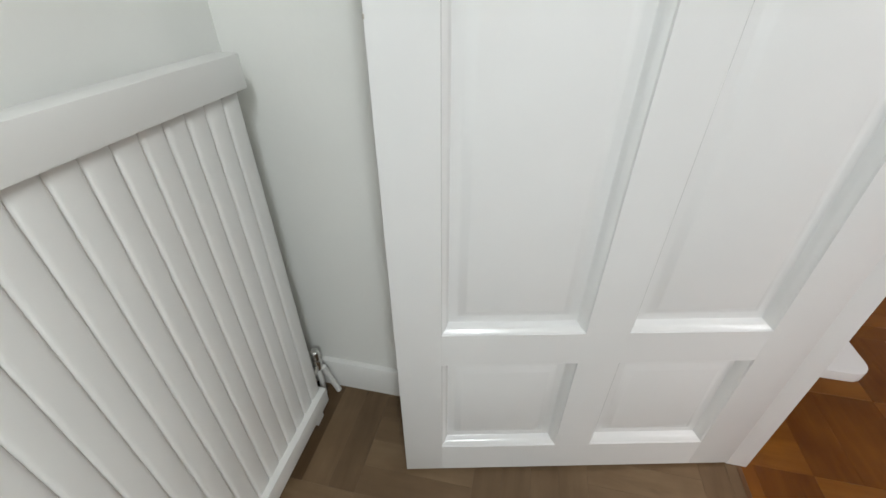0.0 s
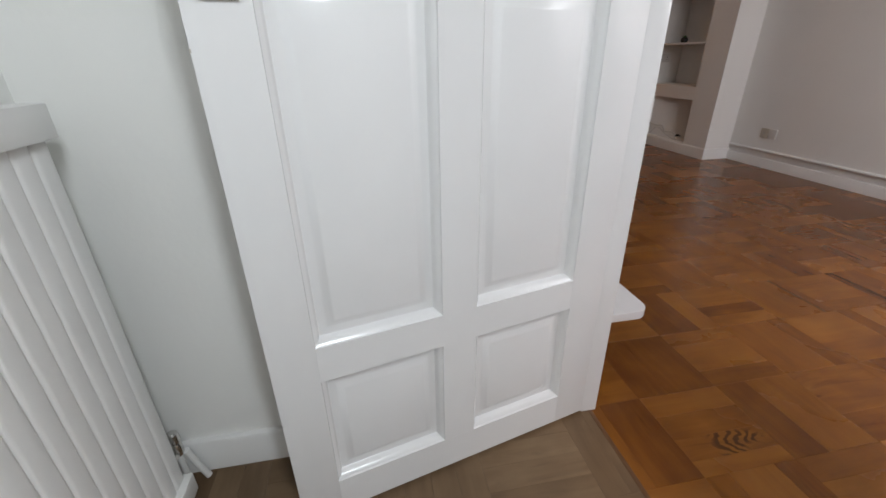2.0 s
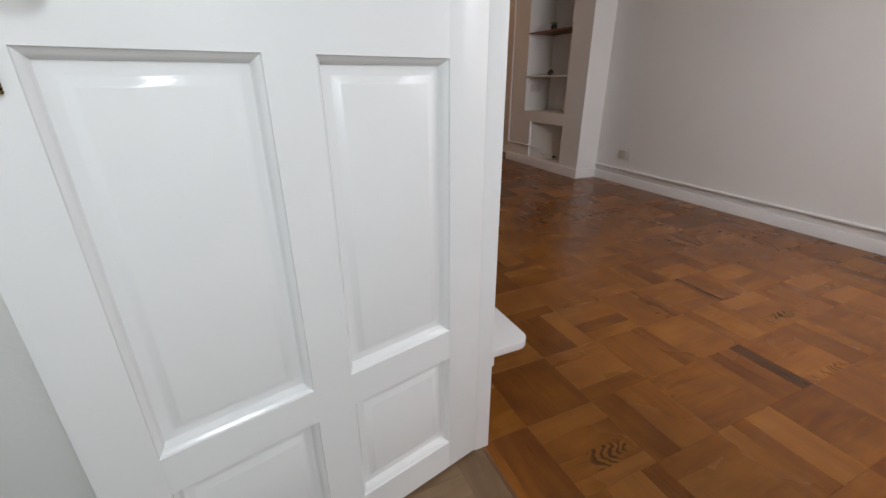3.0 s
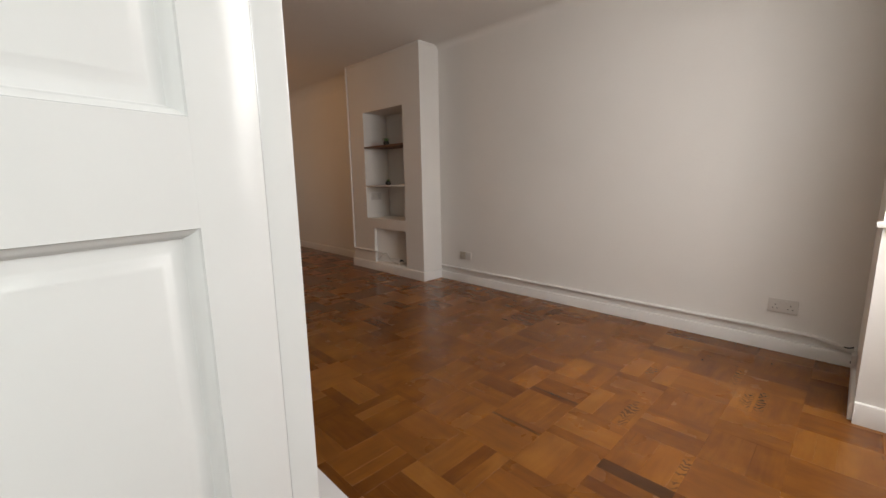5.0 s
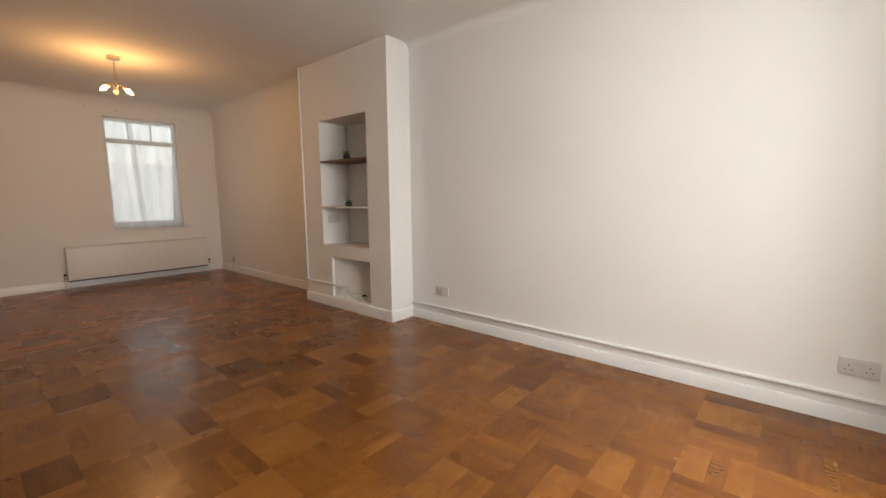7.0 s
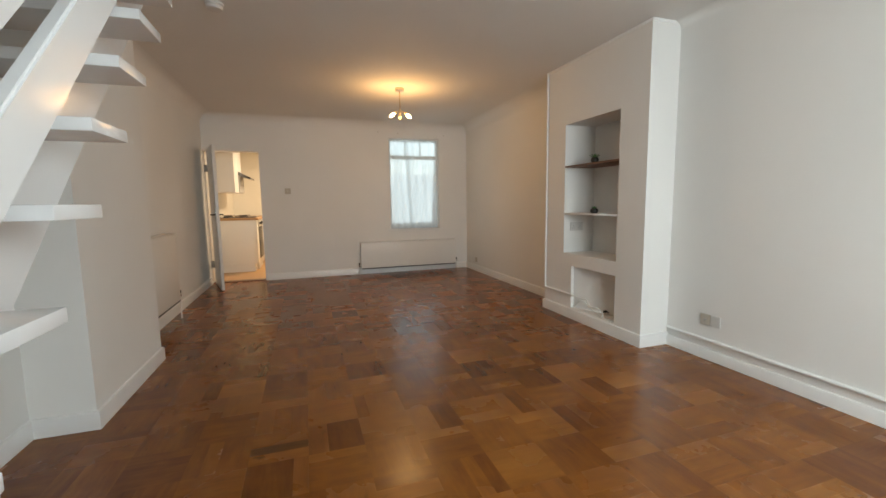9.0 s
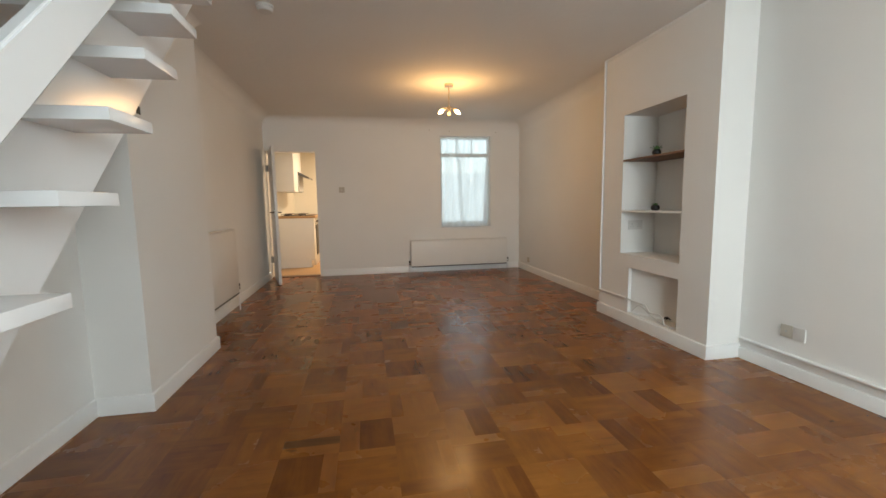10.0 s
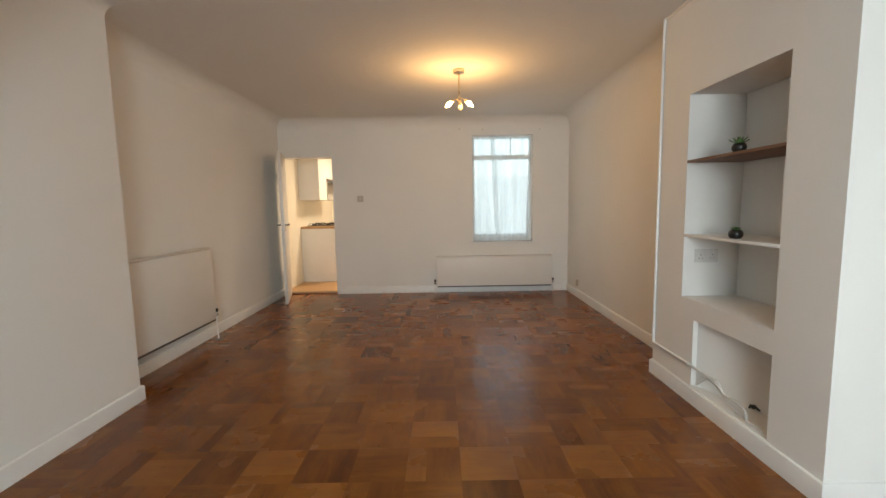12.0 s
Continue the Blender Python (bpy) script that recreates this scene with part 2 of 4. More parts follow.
def prism(bm, pts, z0, z1, bevel=0.0):
    """An upright prism over a plan polygon."""
    lo, hi = [bm.verts.new((x, y, z0)) for x, y in pts], [bm.verts.new((x, y, z1)) for x, y in pts]
    n = len(pts)
    fs = [bm.faces.new(lo[::-1]), bm.faces.new(hi)] + [bm.faces.new((lo[i], lo[(i + 1) % n], hi[(i + 1) % n], hi[i])) for i in range(n)]
    bmesh.ops.recalc_face_normals(bm, faces=fs)
    if bevel:
        bmesh.ops.bevel(bm, geom=list({e for f in fs for e in f.edges}), offset=bevel, segments=2, affect="EDGES", profile=0.6)
    return bm


def lathe(bm, profile, steps=20, m=None):
    """A turned shape round z from (radius, height) pairs."""
    rings = []
    for r, z in profile:
        rings.append([bm.verts.new((r * math.cos(2 * math.pi * i / steps), r * math.sin(2 * math.pi * i / steps), z)) for i in range(steps)])
    for a, b in zip(rings, rings[1:]):
        for i in range(steps):
            bm.faces.new((a[i], a[(i + 1) % steps], b[(i + 1) % steps], b[i]))
    bm.faces.new(rings[0][::-1])
    bm.faces.new(rings[-1])
    if m is not None:
        bmesh.ops.transform(bm, matrix=m, verts=[v for r in rings for v in r])
    return bm


def tube(bm, pts, r, steps=10):
    """A round pipe along a line of points."""
    pts = [Vector(p) for p in pts]
    rings = []
    for i, p in enumerate(pts):
        d = (pts[min(i + 1, len(pts) - 1)] - pts[max(i - 1, 0)]).normalized()
        a = d.cross(Vector((0, 0, 1)) if abs(d.z) < 0.9 else Vector((1, 0, 0))).normalized()
        c = d.cross(a)
        rr = r[i] if isinstance(r, (list, tuple)) else r
        rings.append([bm.verts.new(p + rr * (math.cos(2 * math.pi * k / steps) * a + math.sin(2 * math.pi * k / steps) * c)) for k in range(steps)])
    for a, b in zip(rings, rings[1:]):
        for k in range(steps):
            bm.faces.new((a[k], a[(k + 1) % steps], b[(k + 1) % steps], b[k]))
    bm.faces.new(rings[0][::-1])
    bm.faces.new(rings[-1])
    return bm


def rounded(pts, r=0.03, n=5):
    """A line of points with its corners rounded."""
    pts = [Vector(p) for p in pts]
    out = [pts[0]]
    for a, b, c in zip(pts, pts[1:], pts[2:]):
        p, q = b + (a - b).normalized() * r, b + (c - b).normalized() * r
        out += [p.lerp(b, k / n).lerp(b.lerp(q, k / n), k / n) for k in range(n + 1)]
    return out + [pts[-1]]


def mesh_object(name, bm, mat, smooth=True):
    me = bpy.data.meshes.new(name)
    bmesh.ops.recalc_face_normals(bm, faces=bm.faces)
    bm.to_mesh(me)
    bm.free()
    me.materials.append(mat)
    if smooth:
        me.shade_smooth()
        me.set_sharp_from_angle(angle=radians(32))
    return new(name, me)


def part(name, bm, mat, parent, label=""):
    ob = mesh_object(name, bm, mat)
    ob.parent = parent
    return tagged(ob, label=label)


def thing(name, label, category, m=None, group="", kind=""):
    ob = new(name)
    ob.empty_display_size = 0.1
    if m is not None:
        ob.matrix_world = m
    return tagged(ob, label, category, group, kind)


def structure(name, bm, mat, label, category):
    return tagged(mesh_object(name, bm, mat), label, category, kind="structure")


# ---------------- plan ----------------
H = 2.48            # ceiling
XR = 4.045          # party wall with the chimney breast
YF = 8.165          # rear wall
XL = -0.06          # side wall, rear part
YS = 0.46           # front wall of the room
BX = 3.775          # face of the chimney breast

# walls of the room
bm = bmesh.new()
box(bm, XR, 4.32, 0.2, 4.0, -0.02, H + 0.1)
box(bm, XR, 4.32, 5.0, 8.5, -0.02, H + 0.1)
box(bm, 4.125, 4.32, 4.0, 5.0, -0.02, H + 0.1)
structure("wall_east", bm, WALL, "white painted plaster party wall", "wall")

bm = bmesh.new()
N0, N1, M1 = 4.114, 4.856, 4.72
solid(bm, [BX, XR, 4.125], [3.82, 4.0, N0, M1, N1, 5.0, 5.187], [-0.02, 0.108, 0.525, 0.645, 1.90, H + 0.05],
      lambda i, j, k: (i == 1 and j in (0, 5)) or (j in (2, 3) and k == 3) or (j == 2 and k == 1))
structure("chimney_breast", bm, WALL, "white plastered chimney breast with open alcoves", "wall")
bm = prism(bmesh.new(), [(BX + 0.03, M1 - 0.0005), (4.124, M1 - 0.0005), (4.124, N0 + 0.0005), (BX + 0.25, N0 + 0.0005)], 0.1085, 0.5245)
structure("wall_low_alcove", bm, WALL, "splayed white plaster back of the low alcove", "wall")

bm = bmesh.new()
DX0, DX1 = -0.055, 0.707
WX0, WX1, WZ0, WZ1 = 2.675, 3.535, 0.73, 2.235
solid(bm, [-0.3, DX0, DX1, WX0, WX1, XR], [YF, 8.36], [-0.02, WZ0, 1.98, WZ1, H + 0.1],
      lambda i, j, k: (i == 1 and k < 2) or (i == 3 and k in (1, 2)))
structure("wall_north", bm, WALL, "white painted rear wall with window and kitchen doorway", "wall")

bm = bmesh.new()
box(bm, -0.3, XL, 4.6, YF, -0.02, H + 0.1)
prism(bm, [(-0.3, 3.857), (0.219, 3.857), (0.224, 4.872), (-0.3, 4.872)], -0.02, H + 0.1)
structure("wall_west", bm, WALL, "white painted side wall with a boxed-out pier", "wall")
bm = bmesh.new()
box(bm, -0.3, -0.064, 1.27, 3.857, -0.02, 5.0)
box(bm, -0.3, 1.02, 3.857, 3.95, H + 0.1, 5.0)
box(bm, 0.92, 1.02, 1.27, 3.857, H + 0.12, 5.0)
box(bm, -0.3, 1.02, 1.17, 1.27, H + 0.12, 5.0)
structure("wall_stairwell", bm, WALL, "white painted stairwell walls", "wall")

bm = bmesh.new()
solid(bm, [1.13, 1.9, 3.31, XR], [-0.2, 0.0, 0.2, 0.405, YS], [-0.02, 0.9, 2.3, H + 0.1],
      lambda i, j, k: (i == 1 and (j > 0 or k == 1)) or (i == 0 and j == 3))
structure("wall_south", bm, WALL, "white painted front wall with a window bay", "wall")

# walls of the entrance
bm = bmesh.new()
box(bm, -0.3, -0.015, -0.6, 1.165, -0.02, H + 0.1)
structure("wall_entrance_west", bm, HALL, "white painted entrance wall", "wall")
bm = bmesh.new()
box(bm, -0.3, 1.125, 1.165, 1.27, -0.02, H + 0.12)
structure("wall_entrance_north", bm, HALL, "white painted partition beside the stairs", "wall")
bm = bmesh.new()
box(bm, 1.085, 1.13, -0.6, 0.335, -0.02, H + 0.1)
box(bm, 1.085, 1.13, 0.335, 1.165, 2.01, H + 0.1)
structure("wall_entrance_east", bm, HALL, "white painted partition with the inner doorway", "wall")
bm = bmesh.new()
box(bm, -0.015, 0.40, -0.6, -0.45, -0.02, H + 0.1)
box(bm, 1.04, 1.085, -0.6, -0.45, -0.02, H + 0.1)
box(bm, 0.40, 1.04, -0.6, -0.45, 2.03, H + 0.1)
box(bm, 0.40, 1.04, -0.6, -0.45, -0.02, 0.72)
structure("wall_entrance_south", bm, HALL, "white painted front wall of the entrance", "wall")

# ceilings: a hole is left over the stairs
bm = bmesh.new()
box(bm, 0.92, 4.32, 1.165, 8.36, H, H + 0.12)
box(bm, -0.3, 0.92, 3.857, 8.36, H, H + 0.12)
box(bm, -0.3, 4.32, -0.6, 1.165, H, H + 0.12)
structure("ceiling", bm, CEIL, "off-white papered ceiling", "ceiling")
bm = bmesh.new()
box(bm, -0.3, 1.02, 1.17, 3.95, 5.0, 5.1)
structure("ceiling_stairwell", bm, CEIL, "white stairwell ceiling", "ceiling")


def cove(name, a, b, inward, r=0.11, mat=WALL):
    """A plaster cove between wall and ceiling from a to b; inward points into the room."""
    bm = bmesh.new()
    d = Vector((*inward, 0))
    prof = [(0, -r)] + [(r - r * math.cos(k * math.pi / 18), -r + r * math.sin(k * math.pi / 18)) for k in range(1, 10)] + [(0, 0)]
    ends = []
    for p in (a, b):
        ends.append([bm.verts.new(Vector((*p, H - 0.001)) + d * u + Vector((0, 0, w))) for u, w in prof])
    for i in range(len(prof) - 1):
        bm.faces.new((ends[0][i], ends[0][i + 1], ends[1][i + 1], ends[1][i]))
    bm.faces.new(ends[0])
    bm.faces.new(ends[1][::-1])
    ob = mesh_object(name, bm, mat)
    ob.data.set_sharp_from_angle(angle=radians(60))
    return tagged(ob, "plaster cove where wall meets ceiling", "cove", kind="structure")


cove("trim_cove_north", (XL, YF), (XR, YF), (0, -1), 0.15)
cove("trim_cove_east_rear", (XR, 5.187), (XR, YF), (-1, 0), 0.15)
cove("trim_cove_east_front", (XR, YS), (XR, 3.82), (-1, 0), 0.06)
cove("trim_cove_west", (XL, 4.872), (XL, YF), (1, 0), 0.15)
cove("trim_cove_pier", (0.219, 3.857), (0.224, 4.872), (1, 0), 0.07)
cove("trim_cove_south", (3.31, YS), (XR, YS), (0, 1), 0.06)


def skirting(name, pts, mat=TRIM, h=0.1, t=0.016):
    """A run of skirting board along wall points, thickness to the left of the way."""
    bm = bmesh.new()
    pts = [Vector((*p, 0)) for p in pts]
    rows = []
    for i, p in enumerate(pts):
        ds = []
        if i > 0:
            ds.append((p - pts[i - 1]).normalized())
        if i < len(pts) - 1:
            ds.append((pts[i + 1] - p).normalized())
        ns = [Vector((-d.y, d.x, 0)) for d in ds]
        nn = sum(ns, Vector()).normalized()
        nn = nn / max(0.35, nn.dot(ns[0]))
        prof = [(0, -0.004), (t, -0.004), (t, h - 0.012), (t * 0.75, h - 0.003), (t * 0.4, h), (0, h)]
        rows.append([bm.verts.new(p + nn * u + Vector((0, 0, w))) for u, w in prof])
    for a, b in zip(rows, rows[1:]):
        for i in range(len(a)):
            j = (i + 1) % len(a)
            bm.faces.new((a[i], a[j], b[j], b[i]))
    bm.faces.new(rows[0])
    bm.faces.new(rows[-1][::-1])
    return structure(name, bm, mat, "white painted skirting board", "skirting")


skirting("baseboard_east_front", [(3.326, YS), (XR, YS), (XR, 3.82)], h=0.082)
skirting("baseboard_breast", [(XR, 3.82), (BX, 3.82), (BX, 5.187), (XR, 5.187), (XR, YF), (DX1, YF)], h=0.1)
skirting("baseboard_west", [(XL, YF), (XL, 4.872), (0.224, 4.872), (0.219, 3.857), (-0.064, 3.857), (-0.064, 1.27)], h=0.1)
skirting("baseboard_bay", [(3.31, 0.0), (3.31, YS)], h=0.1)
skirting("baseboard_entrance", [(1.12, 1.165), (-0.015, 1.165), (-0.015, -0.45)], mat=TRIM, h=0.095)


# ---------------- entrance: panelled door ----------------
def door_panel(bm, x0, x1, z0, z1):
    """A sunk panel: moulded edge, flat margin and a raised field."""
    loops = []
    for inset, depth in ((0, 0), (0.0012, 0.004), (0.003, 0.0055), (0.0065, 0.0085), (0.0095, 0.0135), (0.0115, 0.0200), (0.013, 0.0215), (0.026, 0.0215), (0.031, 0.0200), (0.040, 0.0150), (0.045, 0.0140)):
        loops.append([bm.verts.new((x, depth, z)) for x, z in ((x0 + inset, z0 + inset), (x1 - inset, z0 + inset), (x1 - inset, z1 - inset), (x0 + inset, z1 - inset))])
    for a, b in zip(loops, loops[1:]):
        for i in range(4):
            bm.faces.new((a[i], a[(i + 1) % 4], b[(i + 1) % 4], b[i]))
    bm.faces.new(loops[-1])
    back = [bm.verts.new((x, 0.03, z)) for x, z in ((x0, z0), (x1, z0), (x1, z1), (x0, z1))]
    bm.faces.new(back[::-1])
    for i in range(4):
        bm.faces.new((loops[0][i], back[i], back[(i + 1) % 4], loops[0][(i + 1) % 4]))


def brass_handle(parent, x, z):
    x, z = x + 0.004, z - 0.005
    bm = bmesh.new()
    box(bm, x - 0.0225, x + 0.0225, -0.0035, -0.0005, z - 0.106, z + 0.046, 0.001)
    box(bm, x - 0.0155, x + 0.0155, -0.0055, -0.0032, z - 0.098, z + 0.038, 0.0018)
    plate = part("handle_plate", bm, BRASS, parent, "polished brass plate with a rope edge")
    bm = bmesh.new()
    for s in (-1, 1):
        box(bm, x + s * 0.0182 - 0.0007, x + s * 0.0182 + 0.0007, -0.0052, -0.003, z - 0.1, z + 0.04, 0.0005)
        for k in range(39):
            bmesh.ops.create_uvsphere(bm, u_segments=6, v_segments=4, radius=0.0026, matrix=pose(x + s * 0.0212, -0.0036, z - 0.104 + 0.148 * k / 38) @ Matrix.Diagonal((0.85, 0.85, 0.8, 1)))
    for zz in (z - 0.1045, z + 0.0445):
        for k in range(13):
            bmesh.ops.create_uvsphere(bm, u_segments=6, v_segments=4, radius=0.0026, matrix=pose(x - 0.0205 + 0.041 * k / 12, -0.0036, zz))
    part("rope_edge", bm, BRASS, plate)
    for sx in (-0.0105, 0.0105):
        for zz in (z - 0.093, z + 0.033):
            bm = lathe(bmesh.new(), [(0.0034, 0), (0.0033, 0.001), (0.0022, 0.002), (0.0004, 0.0022)], 10, pose(x + sx, -0.0054, zz, 90))
            part("screw", bm, BRASS, plate)
    zl = z + 0.004
    bm = lathe(bmesh.new(), [(0.0095, 0), (0.0095, 0.003), (0.0065, 0.005), (0.0055, 0.030), (0.0062, 0.036), (0.0062, 0.042), (0.003, 0.044)], 18, pose(x + 0.004, -0.0055, zl, 90))
    pts = [(x + 0.002, -0.043, zl), (x + 0.014, -0.045, zl + 0.002), (x + 0.030, -0.046, zl), (x + 0.047, -0.046, zl - 0.004), (x + 0.062, -0.046, zl - 0.006), (x + 0.073, -0.046, zl - 0.003), (x + 0.080, -0.046, zl + 0.002)]
    tube(bm, pts, [0.0055, 0.0046, 0.0034, 0.0032, 0.0042, 0.0053, 0.005], 12)
    bmesh.ops.create_uvsphere(bm, u_segments=14, v_segments=10, radius=0.0065, matrix=pose(x + 0.080, -0.047, zl + 0.004))
    part("lever", bm, BRASS, parent, "curved brass lever handle")


DOOR_POSE = pose(0.333, 0.956, 0.010, 0, 0, 13.3)
door = thing("door_1", "white gloss six-panel door standing open", "door", DOOR_POSE)
DW, DH = 0.7625, 1.965
US = [0.0, 0.082, 0.335, 0.413, 0.668, DW]
ZS = [0.0, 0.091, 0.369, 0.446, 1.036, 1.170, 1.855, DH]
for u0, u1 in ((US[0], US[1]), (US[4], US[5])):
    part("stile", box(bmesh.new(), u0, u1, 0, 0.034, 0, DH, 0.0004), GLOSS, door)
for z0, z1 in ((ZS[0], ZS[1]), (ZS[2], ZS[3]), (ZS[4], ZS[5]), (ZS[6], ZS[7])):
    part("rail", box(bmesh.new(), US[1], US[4], 0.0002, 0.0338, z0, z1), GLOSS, door)
for z0, z1 in ((ZS[1], ZS[2]), (ZS[3], ZS[4]), (ZS[5], ZS[6])):
    part("muntin", box(bmesh.new(), US[2], US[3], 0.0003, 0.0337, z0, z1), GLOSS, door)
    for u0, u1 in ((US[1], US[2]), (US[3], US[4])):
        bm = bmesh.new()
        door_panel(bm, u0, u1, z0, z1)
        part("panel", bm, GLOSS, door)
brass_handle(door, 0.041, 1.100)

# chips at the closing edge where the paint has worn through
bm = bmesh.new()
for zz, hh in ((0.93, 0.005), (1.0, 0.003), (1.21, 0.004)):
    box(bm, -0.0006, 0.0012, -0.0004, 0.001, zz, zz + hh)
part("paint_chip", bm, GRUBBY, door, "worn paint chips")

# lining and architrave of the inner doorway
bm = bmesh.new()
box(bm, 1.0764, 1.122, 1.134, 1.1645, 0, 2.01, 0.0025)
box(bm, 1.108, 1.127, 1.147, 1.274, 0, 2.04, 0.004)
box(bm, 1.119, 1.131, 1.150, 1.166, 0, 2.04, 0.005)
box(bm, 1.075, 1.132, 0.336, 0.36, 0, 2.01, 0.002)
box(bm, 1.13, 1.144, 0.28, 0.355, 0, 2.04, 0.004)
box(bm, 1.075, 1.132, 0.36, 1.139, 1.984, 2.01, 0.002)
structure("trim_inner_doorway", bm, GLOSS, "white gloss door lining and architrave", "door frame")
bm = bmesh.new()
box(bm, 1.099, 1.110, 0.36, 1.14, -0.006, 0.0012, 0.0004)
structure("trim_floor_joint", bm, OAKSTRIP, "narrow dark strip between two floors", "threshold")


# ---------------- radiators ----------------
def valve(parent, x, y, z, drop, head=BLACK):
    """A radiator valve with its tail and the pipe down to the floor."""
    bm = lathe(bmesh.new(), [(0.011, 0), (0.013, 0.006), (0.013, 0.028), (0.010, 0.036)], 14, pose(x, y, z - 0.012))
    v = part("valve_body", bm, CHROME, parent, "small chrome valve")
    bm = lathe(bmesh.new(), [(0.012, 0), (0.014, 0.004), (0.0125, 0.026), (0.008, 0.03)], 14, pose(x, y, z + 0.025))
    part("valve_cap", bm, head, v)
    bm = tube(bmesh.new(), [(x, y, z - 0.01), (x, y + 0.002, z - drop * 0.5), (x, y, z - drop)], 0.0075, 10)
    part("pipe", bm, TRIM, parent)


def panel_radiator(label, w, z0, z1, m, mat, reach=0.03, out=0.075):
    """A flat-fronted panel radiator: local x along it, its front towards -y, wall at y = 0."""
    r = thing("radiator", label, "radiator", m)
    bm = box(bmesh.new(), 0, w, -0.118, -0.10, z0, z1, 0.006)
    part("front_panel", bm, mat, r)
    part("rear_panel", box(bmesh.new(), 0.01, w - 0.01, -0.05, -0.035, z0 + 0.01, z1 - 0.01, 0.004), mat, r)
    # dark strip painted in for the shadow line under the front panel
    part('lower_shade_strip', box(bmesh.new(), 0.004, w - 0.004, -0.116, -0.06, z0 - 0.016, z0 + 0.002), DARKGREY, r)
    part('top_cap', box(bmesh.new(), -0.004, w + 0.004, -0.121, -0.034, z1 + 0.004, z1 + 0.012, 0.002), mat, r)
    bm = bmesh.new()
    k = int(w / 0.035)
    for i in range(k):
        x = 0.02 + (w - 0.04) * i / (k - 1)
        box(bm, x - 0.002, x + 0.002, -0.098, -0.05, z1 - 0.012, z1 - 0.001)
    tagged(part("top_grille", bm, mat, r), kind="stuff")
    bm = box(bmesh.new(), -0.004, 0.001, -0.116, -0.03, z0 + 0.006, z1 - 0.002, 0.001)
    part("end_cap", bm, mat, r)
    bm = box(bmesh.new(), w - 0.001, w + 0.004, -0.116, -0.03, z0 + 0.006, z1 - 0.002, 0.001)
    part("end_cap", bm, mat, r)
    for x in (0.22 * w, 0.78 * w):
        part("wall_bracket", box(bmesh.new(), x - 0.015, x + 0.015, -0.036, -0.0005, z0 + 0.05, z1 - 0.06), mat, r)
    for x in (-reach, w + reach):
        valve(r, x, -out, z0 + 0.035, z0 + 0.034)
        s = 1 if x < 0 else -1
        part("tail_pipe", tube(bmesh.new(), [(x, -out, z0 + 0.03), (x + s * (reach + 0.004), -out, z0 + 0.03)], 0.008, 10), CHROME, r)
    return r


panel_radiator("long white panel radiator below the rear window", 1.635, 0.108, 0.522, pose(2.15, YF, 0), RADIATOR)
panel_radiator("white panel radiator on the side wall", 1.08, 0.21, 0.885, pose(XL, 5.03, 0, 0, 0, 90), RADIATOR, 0.05, 0.1)

# fluted radiator in the entrance
r = thing("fluted_radiator", "tall white fluted radiator with a thick top rail", "radiator", pose(-0.015, -0.18, 0))
bm = bmesh.new()
RL, RP = 1.25, 0.0385
prof = []
n = int(RL / RP)
for i in range(n):
    y = RL - (i + 1) * RP
    prof += [(0.0795, y + 0.0003), (0.0818, y + 0.0014), (0.0836, y + 0.0036), (0.0845, y + 0.0075), (0.0847, y + 0.0192), (0.0845, y + 0.031), (0.0836, y + 0.0349), (0.0818, y + 0.0371), (0.0795, y + 0.0382)]
prof.sort(key=lambda p: p[1])
lo = [bm.verts.new((x, y, 0.085)) for x, y in prof]
hi = [bm.verts.new((x, y, 0.828)) for x, y in prof]
for i in range(len(prof) - 1):
    bm.faces.new((lo[i], lo[i + 1], hi[i + 1], hi[i]))
box(bm, 0.045, 0.07, 0.0, RL, 0.06, 0.83)
part("fluted_panel", bm, ENAMEL, r)
bm = box(bmesh.new(), 0.058, 0.099, -0.01, RL + 0.006, 0.829, 0.880, 0.004)
part("top_rail", bm, ENAMEL, r, "square-edged white top rail")
bm = box(bmesh.new(), 0.03, 0.10, -0.01, RL + 0.006, 0.035, 0.088, 0.005)
part("bottom_rail", bm, ENAMEL, r)
for y in (0.2, 1.0):
    part("wall_bracket", box(bmesh.new(), 0.0005, 0.046, y - 0.02, y + 0.02, 0.5, 0.56), ENAMEL, r)
for y in (0.03, RL - 0.05):
    part("foot", box(bmesh.new(), 0.04, 0.09, y, y + 0.03, 0.0, 0.04), ENAMEL, r)
valve(r, 0.062, RL + 0.045, 0.12, 0.119, CHROME)
bm = tube(bmesh.new(), [(0.075, RL + 0.05, 0.11), (0.082, RL + 0.058, 0.06), (0.098, RL + 0.062, 0.004)], 0.008, 10)
part("pipe", bm, TRIM, r)
part("tail_pipe", tube(bmesh.new(), [(0.062, RL + 0.045, 0.115), (0.062, RL - 0.002, 0.108)], 0.0075, 10), CHROME, r)

# framed mirror above the radiator
pic = thing("wall_mirror", "thin-framed wall mirror above the fluted radiator", "mirror", pose(-0.015, 0.2, 1.200))
part("mirror_frame", box(bmesh.new(), 0.0005, 0.012, 0, 0.95, 0, 0.6, 0.002), GREY, pic, "thin dark frame")
part("mirror_glass", box(bmesh.new(), 0.0125, 0.015, 0.004, 0.946, 0.004, 0.594, 0.001), plain("mirror_silver", (0.85, 0.86, 0.86), 0.03, 1.0, vary=0.01), pic)


# ---------------- stairs ----------------
def tread_slab(pts, z0, z1, name="tread"):
    return part(name, prism(bmesh.new(), pts, z0, z1, 0.003), GLOSS, stairs)


